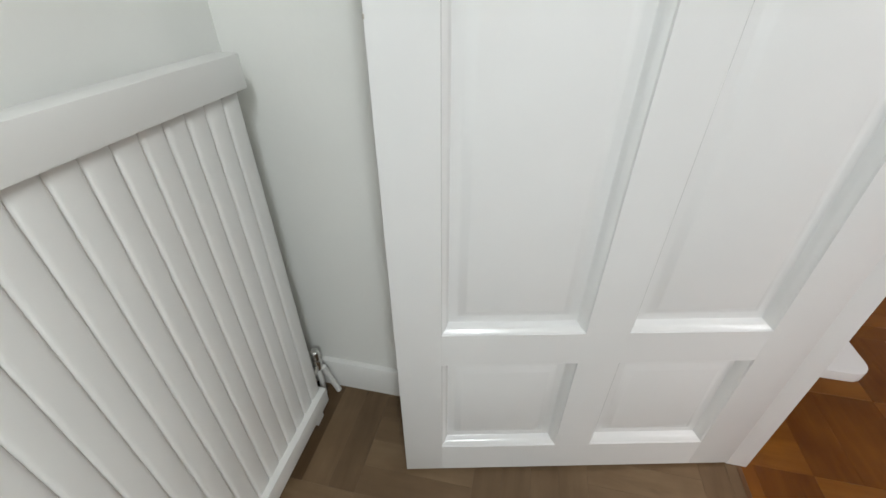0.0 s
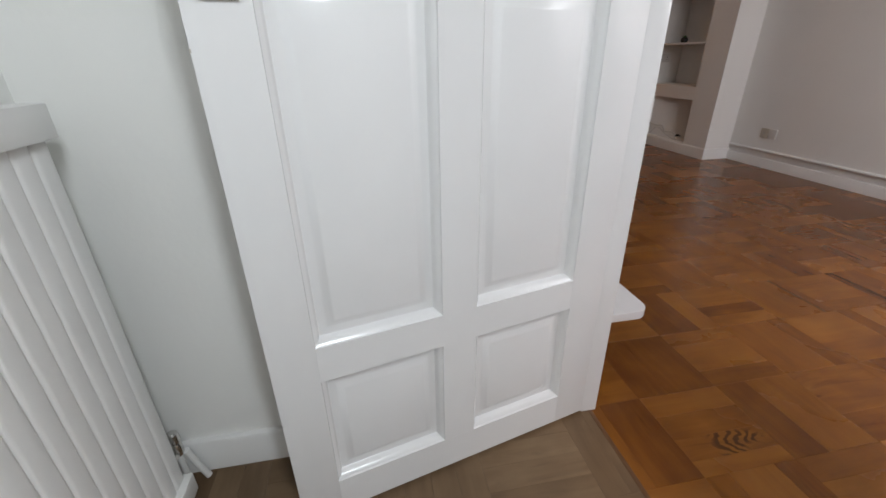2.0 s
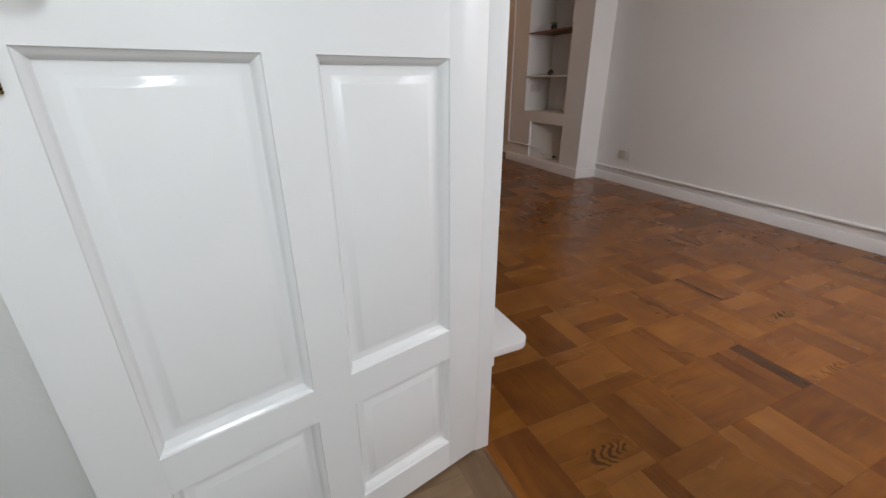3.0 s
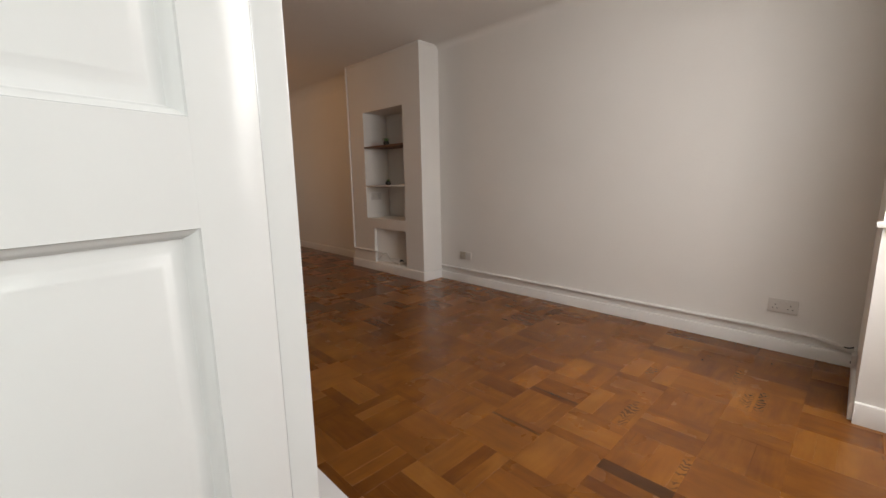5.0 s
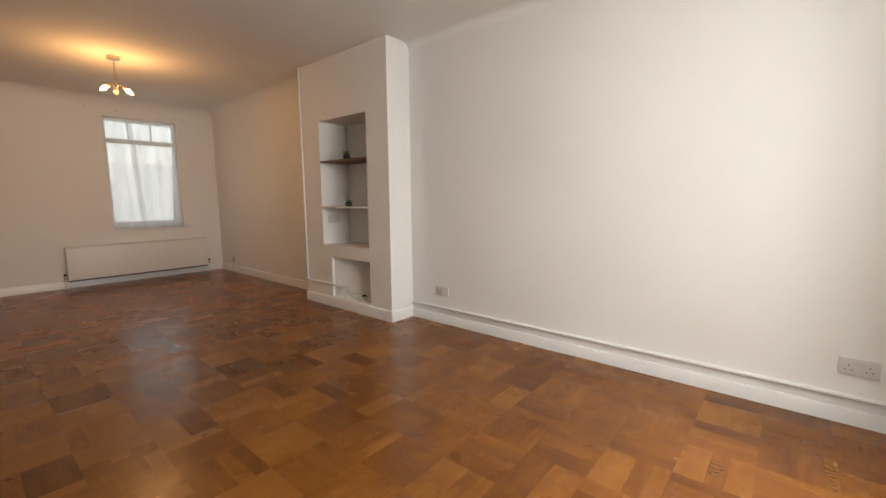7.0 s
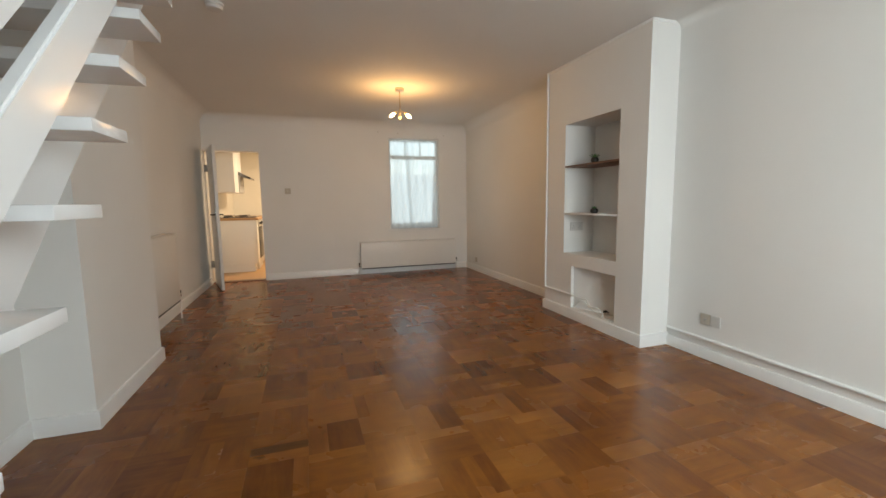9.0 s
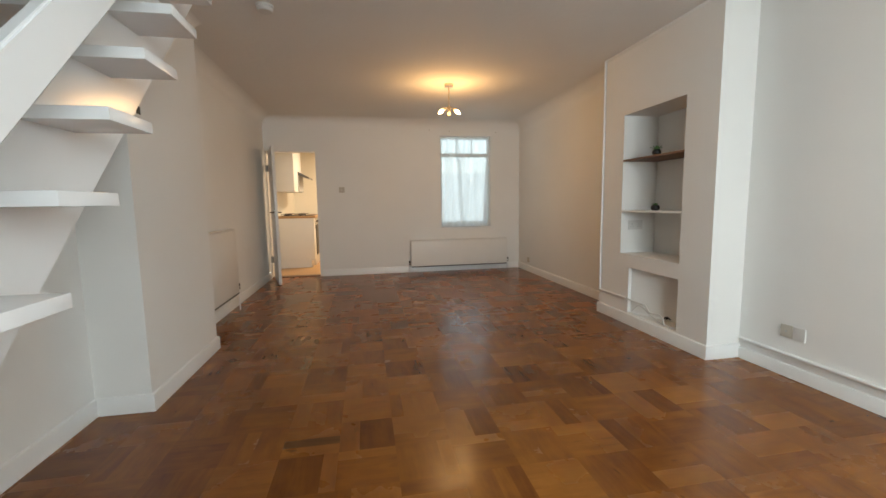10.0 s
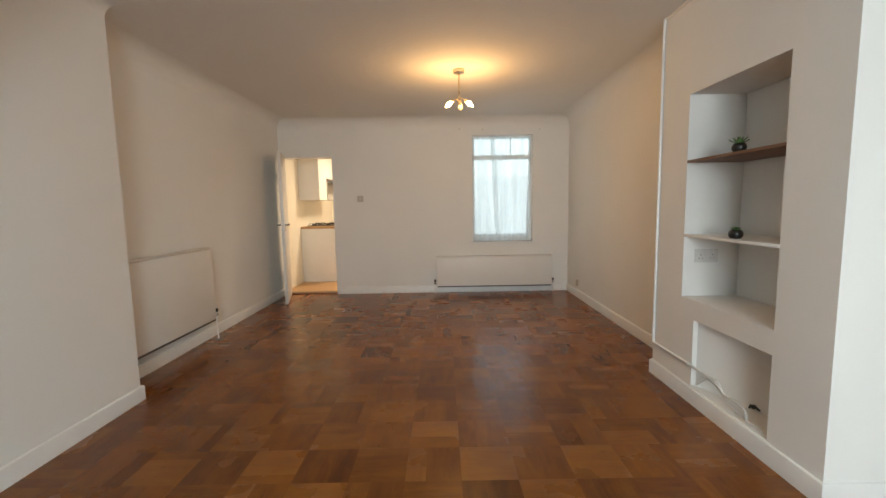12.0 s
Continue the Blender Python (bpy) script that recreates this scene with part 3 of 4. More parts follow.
stairs = thing("staircase", "white painted open-riser timber staircase with plank balustrade", "staircase")
RISE, GOING = 0.1985, 0.1935
for i in range(9):
    y, z = 2.104 + GOING * i, 0.941 + RISE * i
    tread_slab([(-0.06, y), (0.857, y), (0.857, y + 0.2), (-0.06, y + 0.2)], z, z + 0.031)
corner = [(1.368 - 0.045 + 0.045 * math.cos(a), 1.287 + 0.045 - 0.045 * math.sin(a)) for a in [k * math.pi / 12 for k in range(7)]]
tread_slab([(1.0, 1.90), (1.368, 1.90)] + corner + [(1.14, 1.287), (1.0, 1.287)], 0.180, 0.209)
tread_slab([(1.03, 1.285), (1.03, 1.89), (0.9, 1.89), (0.62, 1.285)], 0.372, 0.401)
tread_slab([(0.70, 1.285), (0.89, 1.90), (-0.05, 1.60), (-0.05, 1.285)], 0.563, 0.593)
tread_slab([(-0.05, 1.50), (0.88, 1.92), (0.87, 2.06), (-0.05, 2.14)], 0.752, 0.782)
part("cleat", box(bmesh.new(), 1.0, 1.235, 1.30, 1.35, 0.135, 0.1795, 0.002), GLOSS, stairs)
part("cleat", box(bmesh.new(), 0.98, 1.03, 1.35, 1.89, 0.0, 0.1795, 0.002), GLOSS, stairs)


def sloped(name, x0, x1, y0, y1, low, high, label="", mat=GLOSS):
    """A sloping board between the lines z = k y + low and z = k y + high."""
    k = RISE / GOING
    bm = bmesh.new()
    a = [bm.verts.new((x0, y, k * (y - 2.104) + d)) for y, d in ((y0, low), (y1, low), (y1, high), (y0, high))]
    b = [bm.verts.new((x1, v.co.y, v.co.z)) for v in a]
    fs = [bm.faces.new(a), bm.faces.new(b[::-1])] + [bm.faces.new((a[i], b[i], b[(i + 1) % 4], a[(i + 1) % 4])) for i in range(4)]
    bmesh.ops.recalc_face_normals(bm, faces=fs)
    bmesh.ops.bevel(bm, geom=bm.edges[:], offset=0.004, segments=2, affect="EDGES")
    return part(name, bm, mat, stairs, label)


sloped("string", 0.632, 0.670, 2.14, 3.855, 0.532, 0.93, "broad sloping carriage board")
sloped("string", -0.06, -0.025, 2.14, 3.855, 0.532, 0.93)
sloped("rail_plank", 0.926, 0.951, 1.885, 3.75, 1.270, 1.387, "wide white gloss balustrade plank")
sloped("rail_plank", 0.926, 0.951, 1.885, 3.75, 1.467, 1.73, "wide white gloss balustrade plank")
part("newel_post", box(bmesh.new(), 0.837, 0.925, 1.872, 1.960, 0.0, 2.0, 0.004), GLOSS, stairs, "square white newel post")
part("newel_post", box(bmesh.new(), 0.837, 0.925, 3.70, 3.79, 2.4, H + 0.9, 0.004), GLOSS, stairs)


# ---------------- rear window ----------------
def window_unit(name, label, x0, x1, z0, z1, y, s, transom, mullions, f=0.052, bars=()):
    """A casement window in a wall at y, room side towards -s * y."""
    w = thing(name, label, "window", kind="structure")
    for a, b, c, d, nm in ((x0, x1, z0, z0 + f, "sill_rail"), (x0, x1, z1 - f, z1, "head"), (x0, x0 + f, z0 + f, z1 - f, "jamb"), (x1 - f, x1, z0 + f, z1 - f, "jamb"), (x0 + f, x1 - f, transom - 0.03, transom + 0.03, "transom")):
        part(nm, box(bmesh.new(), a, b, y - 0.03, y + 0.03, c, d, 0.004), TRIM, w)
    xs = [x0 + f] + mullions + [x1 - f]
    for a in mullions:
        part("mullion", box(bmesh.new(), a - 0.022, a + 0.022, y - 0.028, y + 0.028, z0 + f, transom - 0.03, 0.004), TRIM, w)
    for a in bars:
        part("glazing_bar", box(bmesh.new(), a - 0.007, a + 0.007, y - 0.016, y + 0.016, transom + 0.0302, z1 - f - 0.0002, 0.003), TRIM, w)
    for a, b in zip(xs, xs[1:]):
        for c, d in ((z0 + f, transom - 0.03), (transom + 0.03, z1 - f)):
            p = part("pane", box(bmesh.new(), a, b, y - 0.003, y + 0.003, c, d), GLASS, w)
            p.visible_shadow = False
    return w


window_unit("window_1", "white casement window with a top light", WX0 + 0.001, WX1 - 0.001, WZ0 + 0.02, WZ1 - 0.001, YF + 0.11, 1, 1.93, [], 0.036, (WX0 + 0.29, WX0 + 0.56))
bm = box(bmesh.new(), WX0 - 0.055, WX1 + 0.055, YF - 0.03, YF + 0.078, WZ0 - 0.022, WZ0 + 0.0, 0.005)
structure("window_1_sill", bm, TRIM, "white painted window board", "window sill")

net = thing("net_curtain", "sheer white net curtain covering the rear window", "curtain")
bm = bmesh.new()
nx, nz = 90, 30
grid = []
for i in range(nx + 1):
    u = i / nx
    col = []
    for j in range(nz + 1):
        t = j / nz
        fold = 0.007 * math.sin(u * 19 + 2.6 * math.sin(u * 5.1)) + 0.004 * math.sin(u * 47 + t * 2.6 + 1.7 * math.sin(u * 11)) + 0.006 * math.sin(u * 8 + t * 2.2)
        col.append(bm.verts.new((WX0 + 0.003 + u * (WX1 - WX0 - 0.022) + 0.012 * t * math.sin(u * 9 + 1), YF + 0.046 + 0.8 * fold * (0.35 + 0.65 * t), WZ1 - 0.016 - t * (WZ1 - WZ0 - 0.02))))
    grid.append(col)
for i in range(nx):
    for j in range(nz):
        bm.faces.new((grid[i][j], grid[i + 1][j], grid[i + 1][j + 1], grid[i][j + 1]))
part("fabric", bm, SHEER, net)
bm = bmesh.new()
edge = []
for j in range(nz + 1):
    t = j / nz
    a, b = WX0 + 0.25 + 0.09 * t + 0.006 * math.sin(7 * t), WX0 + 0.325 + 0.075 * t
    edge.append([bm.verts.new((a + (b - a) * k / 4, YF + 0.030 - 0.004 * math.sin(math.pi * k / 4), WZ1 - 0.016 - t * (WZ1 - WZ0 - 0.03))) for k in range(5)])
for p, q in zip(edge, edge[1:]):
    for k in range(4):
        bm.faces.new((p[k], p[k + 1], q[k + 1], q[k]))
part("overlap_fold", bm, SHEER, net)
part("curtain_wire", tube(bmesh.new(), [(WX0 + 0.003, YF + 0.046, WZ1 - 0.016), (WX1 - 0.003, YF + 0.046, WZ1 - 0.016)], 0.004, 8), TRIM, net)

# plugs left by an old curtain rail
for x, z in ((2.50, 2.32), (2.83, 2.31), (3.63, 2.30)):
    bm = lathe(bmesh.new(), [(0.009, 0), (0.007, 0.002), (0.003, 0.004)], 10, pose(x, YF, z, 90))
    tagged(mesh_object("wall_plug", bm, GRUBBY), "small grey plastic plug in the rear wall", "wall plug", "plugs of an old curtain rail")


# ---------------- small electrical fittings ----------------
def socket(m, label, mat=PLASTIC):
    s = thing("double_socket", label, "socket", m)
    part("plate", box(bmesh.new(), -0.073, 0.073, -0.010, -0.0005, -0.043, 0.043, 0.003), mat, s)
    for x in (-0.037, 0.037):
        part("switch", box(bmesh.new(), x * 0.42 - 0.006, x * 0.42 + 0.006, -0.0125, -0.0098, 0.016, 0.034, 0.0008), mat, s)
        for dx, dz, w, h in ((0, 0.006, 0.002, 0.0042), (-0.011, -0.016, 0.0033, 0.002), (0.011, -0.016, 0.0033, 0.002)):
            part("pin_slot", box(bmesh.new(), x + dx - w, x + dx + w, -0.0106, -0.0099, dz - h, dz + h), BLACK, s)
    return s


socket(pose(XR, 0.805, 0.293, 0, 0, -90), "white double wall socket low on the party wall")
socket(pose(3.918, N1, 0.905), "white double socket inside the alcove")
blank = thing("wall_plates", "beige blank plate beside a grey socket plate", "socket", pose(XR, 3.445, 0.292, 0, 0, -90))
part("blank_plate", box(bmesh.new(), -0.076, -0.002, -0.010, -0.0005, -0.040, 0.040, 0.003), BEIGE, blank, "aged beige plate")
part("switch_plate", box(bmesh.new(), 0.002, 0.076, -0.010, -0.0005, -0.040, 0.040, 0.003), PLASTIC, blank)
part("aerial_outlet", lathe(bmesh.new(), [(0.007, 0), (0.007, 0.004), (0.004, 0.006)], 12, pose(-0.039, -0.0098, 0, 90)), GREY, blank)
sw = thing("light_switch", "white single light switch on the rear wall", "switch", pose(1.075, YF, 1.37))
part("plate", box(bmesh.new(), -0.043, 0.043, -0.010, -0.0005, -0.043, 0.043, 0.003), BEIGE, sw)
part("rocker", box(bmesh.new(), -0.006, 0.006, -0.0135, -0.0095, -0.011, 0.011, 0.001), PLASTIC, sw)
o = thing("outlet_plate", "small beige outlet low on the party wall", "socket", pose(XR, 7.72, 0.19, 0, 0, -90))
part("plate", box(bmesh.new(), -0.035, 0.035, -0.012, -0.0005, -0.04, 0.04, 0.003), BEIGE, o)
th = thing("thermostat", "white room thermostat with a small dark screen", "thermostat", pose(0.2205, 3.918, 1.653, 0, 0, 90))
part("case", box(bmesh.new(), -0.05, 0.05, -0.026, -0.0005, -0.045, 0.045, 0.005), PLASTIC, th)
part("screen", box(bmesh.new(), -0.006, 0.036, -0.0275, -0.0258, -0.016, 0.028, 0.0006), SCREEN, th)
part("label_bar", box(bmesh.new(), -0.03, 0.02, -0.0272, -0.0258, -0.034, -0.029), GREY, th)

smoke = thing("smoke_alarm", "round white smoke alarm on the ceiling", "smoke alarm", pose(0.81, 4.5, H))
part("base", lathe(bmesh.new(), [(0.058, 0), (0.058, -0.012), (0.055, -0.014)], 28), PLASTIC, smoke)
part("cover", lathe(bmesh.new(), [(0.052, -0.0138), (0.053, -0.026), (0.046, -0.038), (0.02, -0.042)], 28), PLASTIC, smoke)

# junction box where the cable enters the front corner
jb = thing("cable_clip", "small white cable box above the skirting", "cable box", pose(3.80, YS, 0.115))
part("case", box(bmesh.new(), -0.038, 0.038, 0.0005, 0.022, -0.01, 0.045, 0.003), PLASTIC, jb)
part("grommet", lathe(bmesh.new(), [(0.006, 0), (0.006, 0.004)], 10, pose(-0.02, 0.022, 0.0, -90)), BLACK, jb)
part("lead", tube(bmesh.new(), rounded([(0.03, 0.012, 0.044), (0.10, 0.010, 0.05), (0.20, 0.010, 0.018), (0.232, 0.010, -0.006)], 0.02), 0.0045, 8), TRIM, jb)

part("cable_tail", tube(bmesh.new(), rounded([(0.215, 0.014, 0.012), (0.222, 0.03, 0.0), (0.226, 0.055, -0.002)], 0.01), 0.004, 8), BLACK, jb, "short black cable end")


# ---------------- pipes and cable ----------------
def run(name, label, pts, r, mat=TRIM, bend=0.03):
    ob = mesh_object(name, tube(bmesh.new(), rounded(pts, bend), r, 10), mat)
    return tagged(ob, label, "pipe")


run("surface_pipe", "white painted pipe along the top of the skirting", [(XR - 0.015, 3.80, 0.146), (XR - 0.015, 0.66, 0.143), (XR - 0.015, 0.49, 0.098)], 0.012)
bm = bmesh.new()
box(bm, XR - 0.003, XR - 0.0005, 0.64, 3.803, 0.0825, 0.14, 0.001)
structure("trim_pipe_board", bm, TRIM, "white painted board behind the pipe", "trim")
run("surface_pipe", "white painted pipe down the edge of the chimney breast", [(BX - 0.0105, 5.165, H - 0.01), (BX - 0.0105, 5.165, 0.235), (BX - 0.0105, 4.73, 0.24)], 0.0095, bend=0.02)
run("loose_cable", "loose white cable looped in the low alcove", [(BX - 0.010, 4.728, 0.24), (BX + 0.010, 4.58, 0.222), (BX + 0.014, 4.50, 0.232), (BX + 0.014, 4.447, 0.172), (BX + 0.014, 4.335, 0.187), (BX + 0.014, 4.274, 0.165), (BX + 0.014, 4.268, 0.118), (BX + 0.035, 4.14, 0.1165)], 0.0065, PLASTIC, 0.016)
run("loose_cable", "thin white cable sagging in the low alcove", [(BX + 0.022, 4.69, 0.125), (BX + 0.022, 4.60, 0.205), (BX + 0.022, 4.53, 0.195), (BX + 0.022, 4.44, 0.15), (BX + 0.022, 4.35, 0.126), (BX + 0.024, 4.285, 0.1135), (BX + 0.05, 4.20, 0.1135)], 0.0045, PLASTIC, 0.02)
cap = thing("gas_point", "small black capped gas point in the low alcove", "gas point", pose(3.926, 4.383, 0.137, 0, -90, 20))
part("stem", lathe(bmesh.new(), [(0.009, 0), (0.009, 0.010), (0.011, 0.012)], 12), CHROME, cap)
part("cap", lathe(bmesh.new(), [(0.011, 0.0115), (0.0125, 0.014), (0.0125, 0.024), (0.008, 0.029)], 14), BLACK, cap)
part("tap", tube(bmesh.new(), [(-0.016, 0.022, 0.018), (0.004, 0.012, 0.024), (0.006, -0.012, 0.024), (-0.008, -0.034, 0.018)], [0.005, 0.007, 0.007, 0.005], 8), BLACK, cap)

bm = bmesh.new()
box(bm, BX - 0.007, XR - 0.062, 3.811, 3.8205, H - 0.022, H - 0.0005, 0.002)
box(bm, BX - 0.007, BX + 0.0005, 3.8205, 5.19, H - 0.022, H - 0.0005, 0.002)
structure("trim_breast_cap", bm, TRIM, "thin white cap moulding at the top of the chimney breast", "moulding")

# ---------------- alcove shelves and plants ----------------
for z in (1.488, 1.030):
    sh = thing("alcove_shelf", "thin white-edged board shelf in the alcove", "shelf", group="alcove shelves")
    part("board", box(bmesh.new(), BX + 0.004, 4.124, N0 + 0.0005, N1 - 0.0005, z, z + 0.014, 0.001), TRIM if z < 1.2 else SHELFWOOD, sh, "brown-stained board" if z > 1.2 else "")
    part("lipping", box(bmesh.new(), BX - 0.001, BX + 0.004, N0 + 0.0005, N1 - 0.0005, z - 0.001, z + 0.015, 0.001), SHELFWOOD if z > 1.2 else TRIM, sh)


def succulent(m, leaves, spread, label):
    p = thing("potted_succulent", label, "plant", m, "succulents in the alcove")
    part("pot", lathe(bmesh.new(), [(0.022, 0), (0.034, 0.004), (0.043, 0.022), (0.0435, 0.036), (0.037, 0.052), (0.029, 0.059), (0.026, 0.056)], 24), POT, p, "round glossy black pot")
    part("soil", lathe(bmesh.new(), [(0.026, 0.05), (0.026, 0.0545), (0.012, 0.057)], 16), SOIL, p)
    rng = random.Random(leaves)
    for k in range(leaves):
        a = k * 2.4 + rng.uniform(-0.2, 0.2)
        lift = 0.35 + 0.9 * k / leaves
        ln = spread * (1.0 - 0.35 * k / leaves)
        bm = bmesh.new()
        rows = []
        for t in range(6):
            s = t / 5
            w = 0.011 * math.sin(math.pi * (0.16 + 0.80 * s)) * (1.15 - 0.5 * s)
            r, z = 0.004 + ln * s * math.cos(lift), 0.055 + ln * s * math.sin(lift) + 0.006 * s * s
            rows.append([bm.verts.new((r * math.cos(a) - q * w * math.sin(a), r * math.sin(a) + q * w * math.cos(a), z + h)) for q, h in ((-1, 0.001), (0, -0.0035), (1, 0.001), (0, 0.0035))])
        for c, d in zip(rows, rows[1:]):
            for i in range(4):
                bm.faces.new((c[i], c[(i + 1) % 4], d[(i + 1) % 4], d[i]))
        bm.faces.new(rows[0][::-1])
        bm.faces.new(rows[-1])
        part("leaf", bm, LEAF, p)
    return p


succulent(pose(3.822, 4.475, 1.503) @ Matrix.Scale(0.8, 4), 13, 0.062, "spiky green succulent in a round black pot")
succulent(pose(3.822, 4.465, 1.045) @ Matrix.Scale(0.8, 4), 9, 0.030, "low dark succulent in a round black pot")

# ---------------- ceiling lamp ----------------
lamp = thing("ceiling_lamp", "three-arm brushed metal ceiling lamp with two bulbs lit", "lamp", pose(2.415, 6.145, H))
part("ceiling_rose", lathe(bmesh.new(), [(0.05, 0), (0.052, -0.012), (0.05, -0.03), (0.012, -0.034)], 28), COPPER_STEM, lamp, "brushed metal ceiling rose")
part("stem", tube(bmesh.new(), [(0, 0, -0.03), (0, 0, -0.26)], 0.007, 12), COPPER_STEM, lamp)
part("hub", lathe(bmesh.new(), [(0.008, -0.24), (0.02, -0.25), (0.02, -0.275), (0.008, -0.285)], 18), COPPER_STEM, lamp)
for a, lit in ((187, True), (350, True), (80, False)):
    ca, sa = math.cos(radians(a)), math.sin(radians(a))
    arm = part("arm", tube(bmesh.new(), [(0.012 * ca, 0.012 * sa, -0.262), (0.035 * ca, 0.035 * sa, -0.262), (0.058 * ca, 0.058 * sa, -0.276)], 0.006, 10), COPPER_STEM, lamp)
    m = Matrix.Translation((0.058 * ca, 0.058 * sa, -0.276)) @ Vector((0.76 * ca, 0.76 * sa, -0.62)).to_track_quat("Z", "Y").to_matrix().to_4x4()
    part("cup", lathe(bmesh.new(), [(0.008, -0.008), (0.017, 0), (0.019, 0.016), (0.013, 0.02)], 16, m), COPPER_STEM, arm)
    bulb = part("bulb", lathe(bmesh.new(), [(0.009, 0.0185), (0.019, 0.032), (0.0225, 0.048), (0.018, 0.066), (0.009, 0.082), (0.002, 0.094)], 18, m), BULB if lit else DEADBULB, arm, "lit candle bulb" if lit else "unlit candle bulb")
    bulb.visible_shadow = False
    if lit:
        d = bpy.data.lights.new("bulb_light", "POINT")
        d.energy, d.color, d.shadow_soft_size = 7.4, (1.0, 0.60, 0.24), 0.06
        tagged(new("bulb_light", d), kind="structure").location = (2.415 + 0.115 * ca, 6.145 + 0.115 * sa, H - 0.335)

# ---------------- kitchen doorway and kitchen ----------------
kd = thing("door_2", "white kitchen door standing open into the room", "door", pose(0.022, 8.125, 0.012, 0, 0, -73.5))
part("leaf", box(bmesh.new(), 0, 0.655, -0.02, 0.018, 0, 1.955, 0.002), TRIM, kd)
for s in (-1, 1):
    y = -0.02 if s < 0 else 0.018
    hd = part("handle_plate", box(bmesh.new(), 0.585, 0.615, y + (-0.005 if s < 0 else 0.0003), y + (-0.0003 if s < 0 else 0.005), 0.95, 1.09, 0.001), CHROME, kd)
    part("lever", tube(bmesh.new(), rounded([(0.60, y, 1.03), (0.60, y + s * 0.05, 1.03), (0.495, y + s * 0.05, 1.03)], 0.012), 0.0095, 10), STEEL, hd, "dark chrome lever handle")
for z in (0.24, 1.64):
    bm = tube(bmesh.new(), [(-0.012, -0.03, z), (-0.012, -0.03, z + 0.1)], 0.008, 8)
    box(bm, -0.012, 0.012, -0.032, -0.012, z, z + 0.1)
    box(bm, -0.03, -0.008, -0.06, -0.026, z, z + 0.1)
    part("hinge", bm, GREY, kd, "painted steel hinge")
bm = bmesh.new()
box(bm, DX1 - 0.018, DX1 + 0.0, YF + 0.002, 8.358, 0, 1.962, 0.002)
box(bm, DX0, DX0 + 0.016, YF + 0.04, 8.358, 0, 1.962, 0.002)
box(bm, DX0, DX1, YF + 0.002, 8.358, 1.962, 1.981, 0.002)
structure("trim_kitchen_doorway", bm, TRIM, "white painted door lining", "door frame")
bm = box(bmesh.new(), DX0 + 0.016, DX1 - 0.018, YF - 0.005, 8.31, -0.006, 0.012, 0.004)
structure("trim_kitchen_threshold", bm, OAKSTRIP, "dark wooden threshold strip", "threshold")

bm = bmesh.new()
box(bm, -0.5, -0.14, 8.36, 11.4, -0.02, 2.45)
box(bm, 2.3, 2.45, 8.36, 11.4, -0.02, 2.45)
box(bm, -0.14, 2.3, 11.2, 11.4, -0.02, 2.45)
structure("wall_kitchen", bm, TILE, "cream painted kitchen walls", "wall")
bm = box(bmesh.new(), -0.5, 2.45, 8.36, 11.4, 2.42, 2.54)
structure("ceiling_kitchen", bm, CEIL, "white kitchen ceiling", "ceiling")

KX, KY = 0.50, 9.16


def base_unit(y0, y1, label, fronts):
    u = thing("base_unit", label, "kitchen unit", group="kitchen base units")
    part("carcass", box(bmesh.new(), -0.138, KX - 0.02, y0, y1, 0.14, 0.905, 0.002), UNIT, u)
    part("plinth", box(bmesh.new(), -0.13, KX - 0.06, y0 + 0.01, y1, 0.004, 0.14), UNIT, u)
    if fronts:
        dr = part("door", box(bmesh.new(), KX - 0.0195, KX, y0 + 0.002, y1 - 0.002, 0.15, 0.90, 0.003), UNIT, u)
        part("handle", tube(bmesh.new(), [(KX + 0.02, y0 + 0.05, 0.7), (KX + 0.02, y0 + 0.05, 0.85)], 0.006, 8), CHROME, dr)
    return u


base_unit(KY, KY + 0.30, "white kitchen base unit with a plain end panel", True)
base_unit(KY + 0.91, KY + 1.7, "white kitchen base unit beside the oven", True)
ov = thing("oven", "built-in black-fronted oven under the worktop", "oven")
part("body", box(bmesh.new(), -0.13, KX - 0.02, KY + 0.305, KY + 0.905, 0.004, 0.905, 0.002), UNIT, ov)
part("oven_door", box(bmesh.new(), KX - 0.0195, KX + 0.01, KY + 0.31, KY + 0.90, 0.2, 0.76, 0.004), POT, ov, "black glass oven door")
part("control_panel", box(bmesh.new(), KX - 0.0195, KX + 0.012, KY + 0.31, KY + 0.90, 0.77, 0.90, 0.004), CHROME, ov)
part("handle", tube(bmesh.new(), [(KX + 0.045, KY + 0.35, 0.72), (KX + 0.045, KY + 0.86, 0.72)], 0.009, 8), CHROME, ov)
for k in range(4):
    part("knob", lathe(bmesh.new(), [(0.02, 0), (0.018, 0.022), (0.012, 0.024)], 14, pose(KX + 0.012, KY + 0.38 + k * 0.15, 0.835, 0, 90, 0)), BLACK, ov)
wt = tagged(mesh_object("worktop", box(bmesh.new(), -0.138, KX + 0.03, KY - 0.01, KY + 1.72, 0.9055, 0.943, 0.004), WORKTOP), "light wood-effect kitchen worktop", "worktop")
hob = thing("gas_hob", "black gas hob with pan supports on the worktop", "hob")
part("hob_plate", box(bmesh.new(), -0.10, KX - 0.03, KY + 0.2, KY + 0.86, 0.9435, 0.952, 0.003), POT, hob)
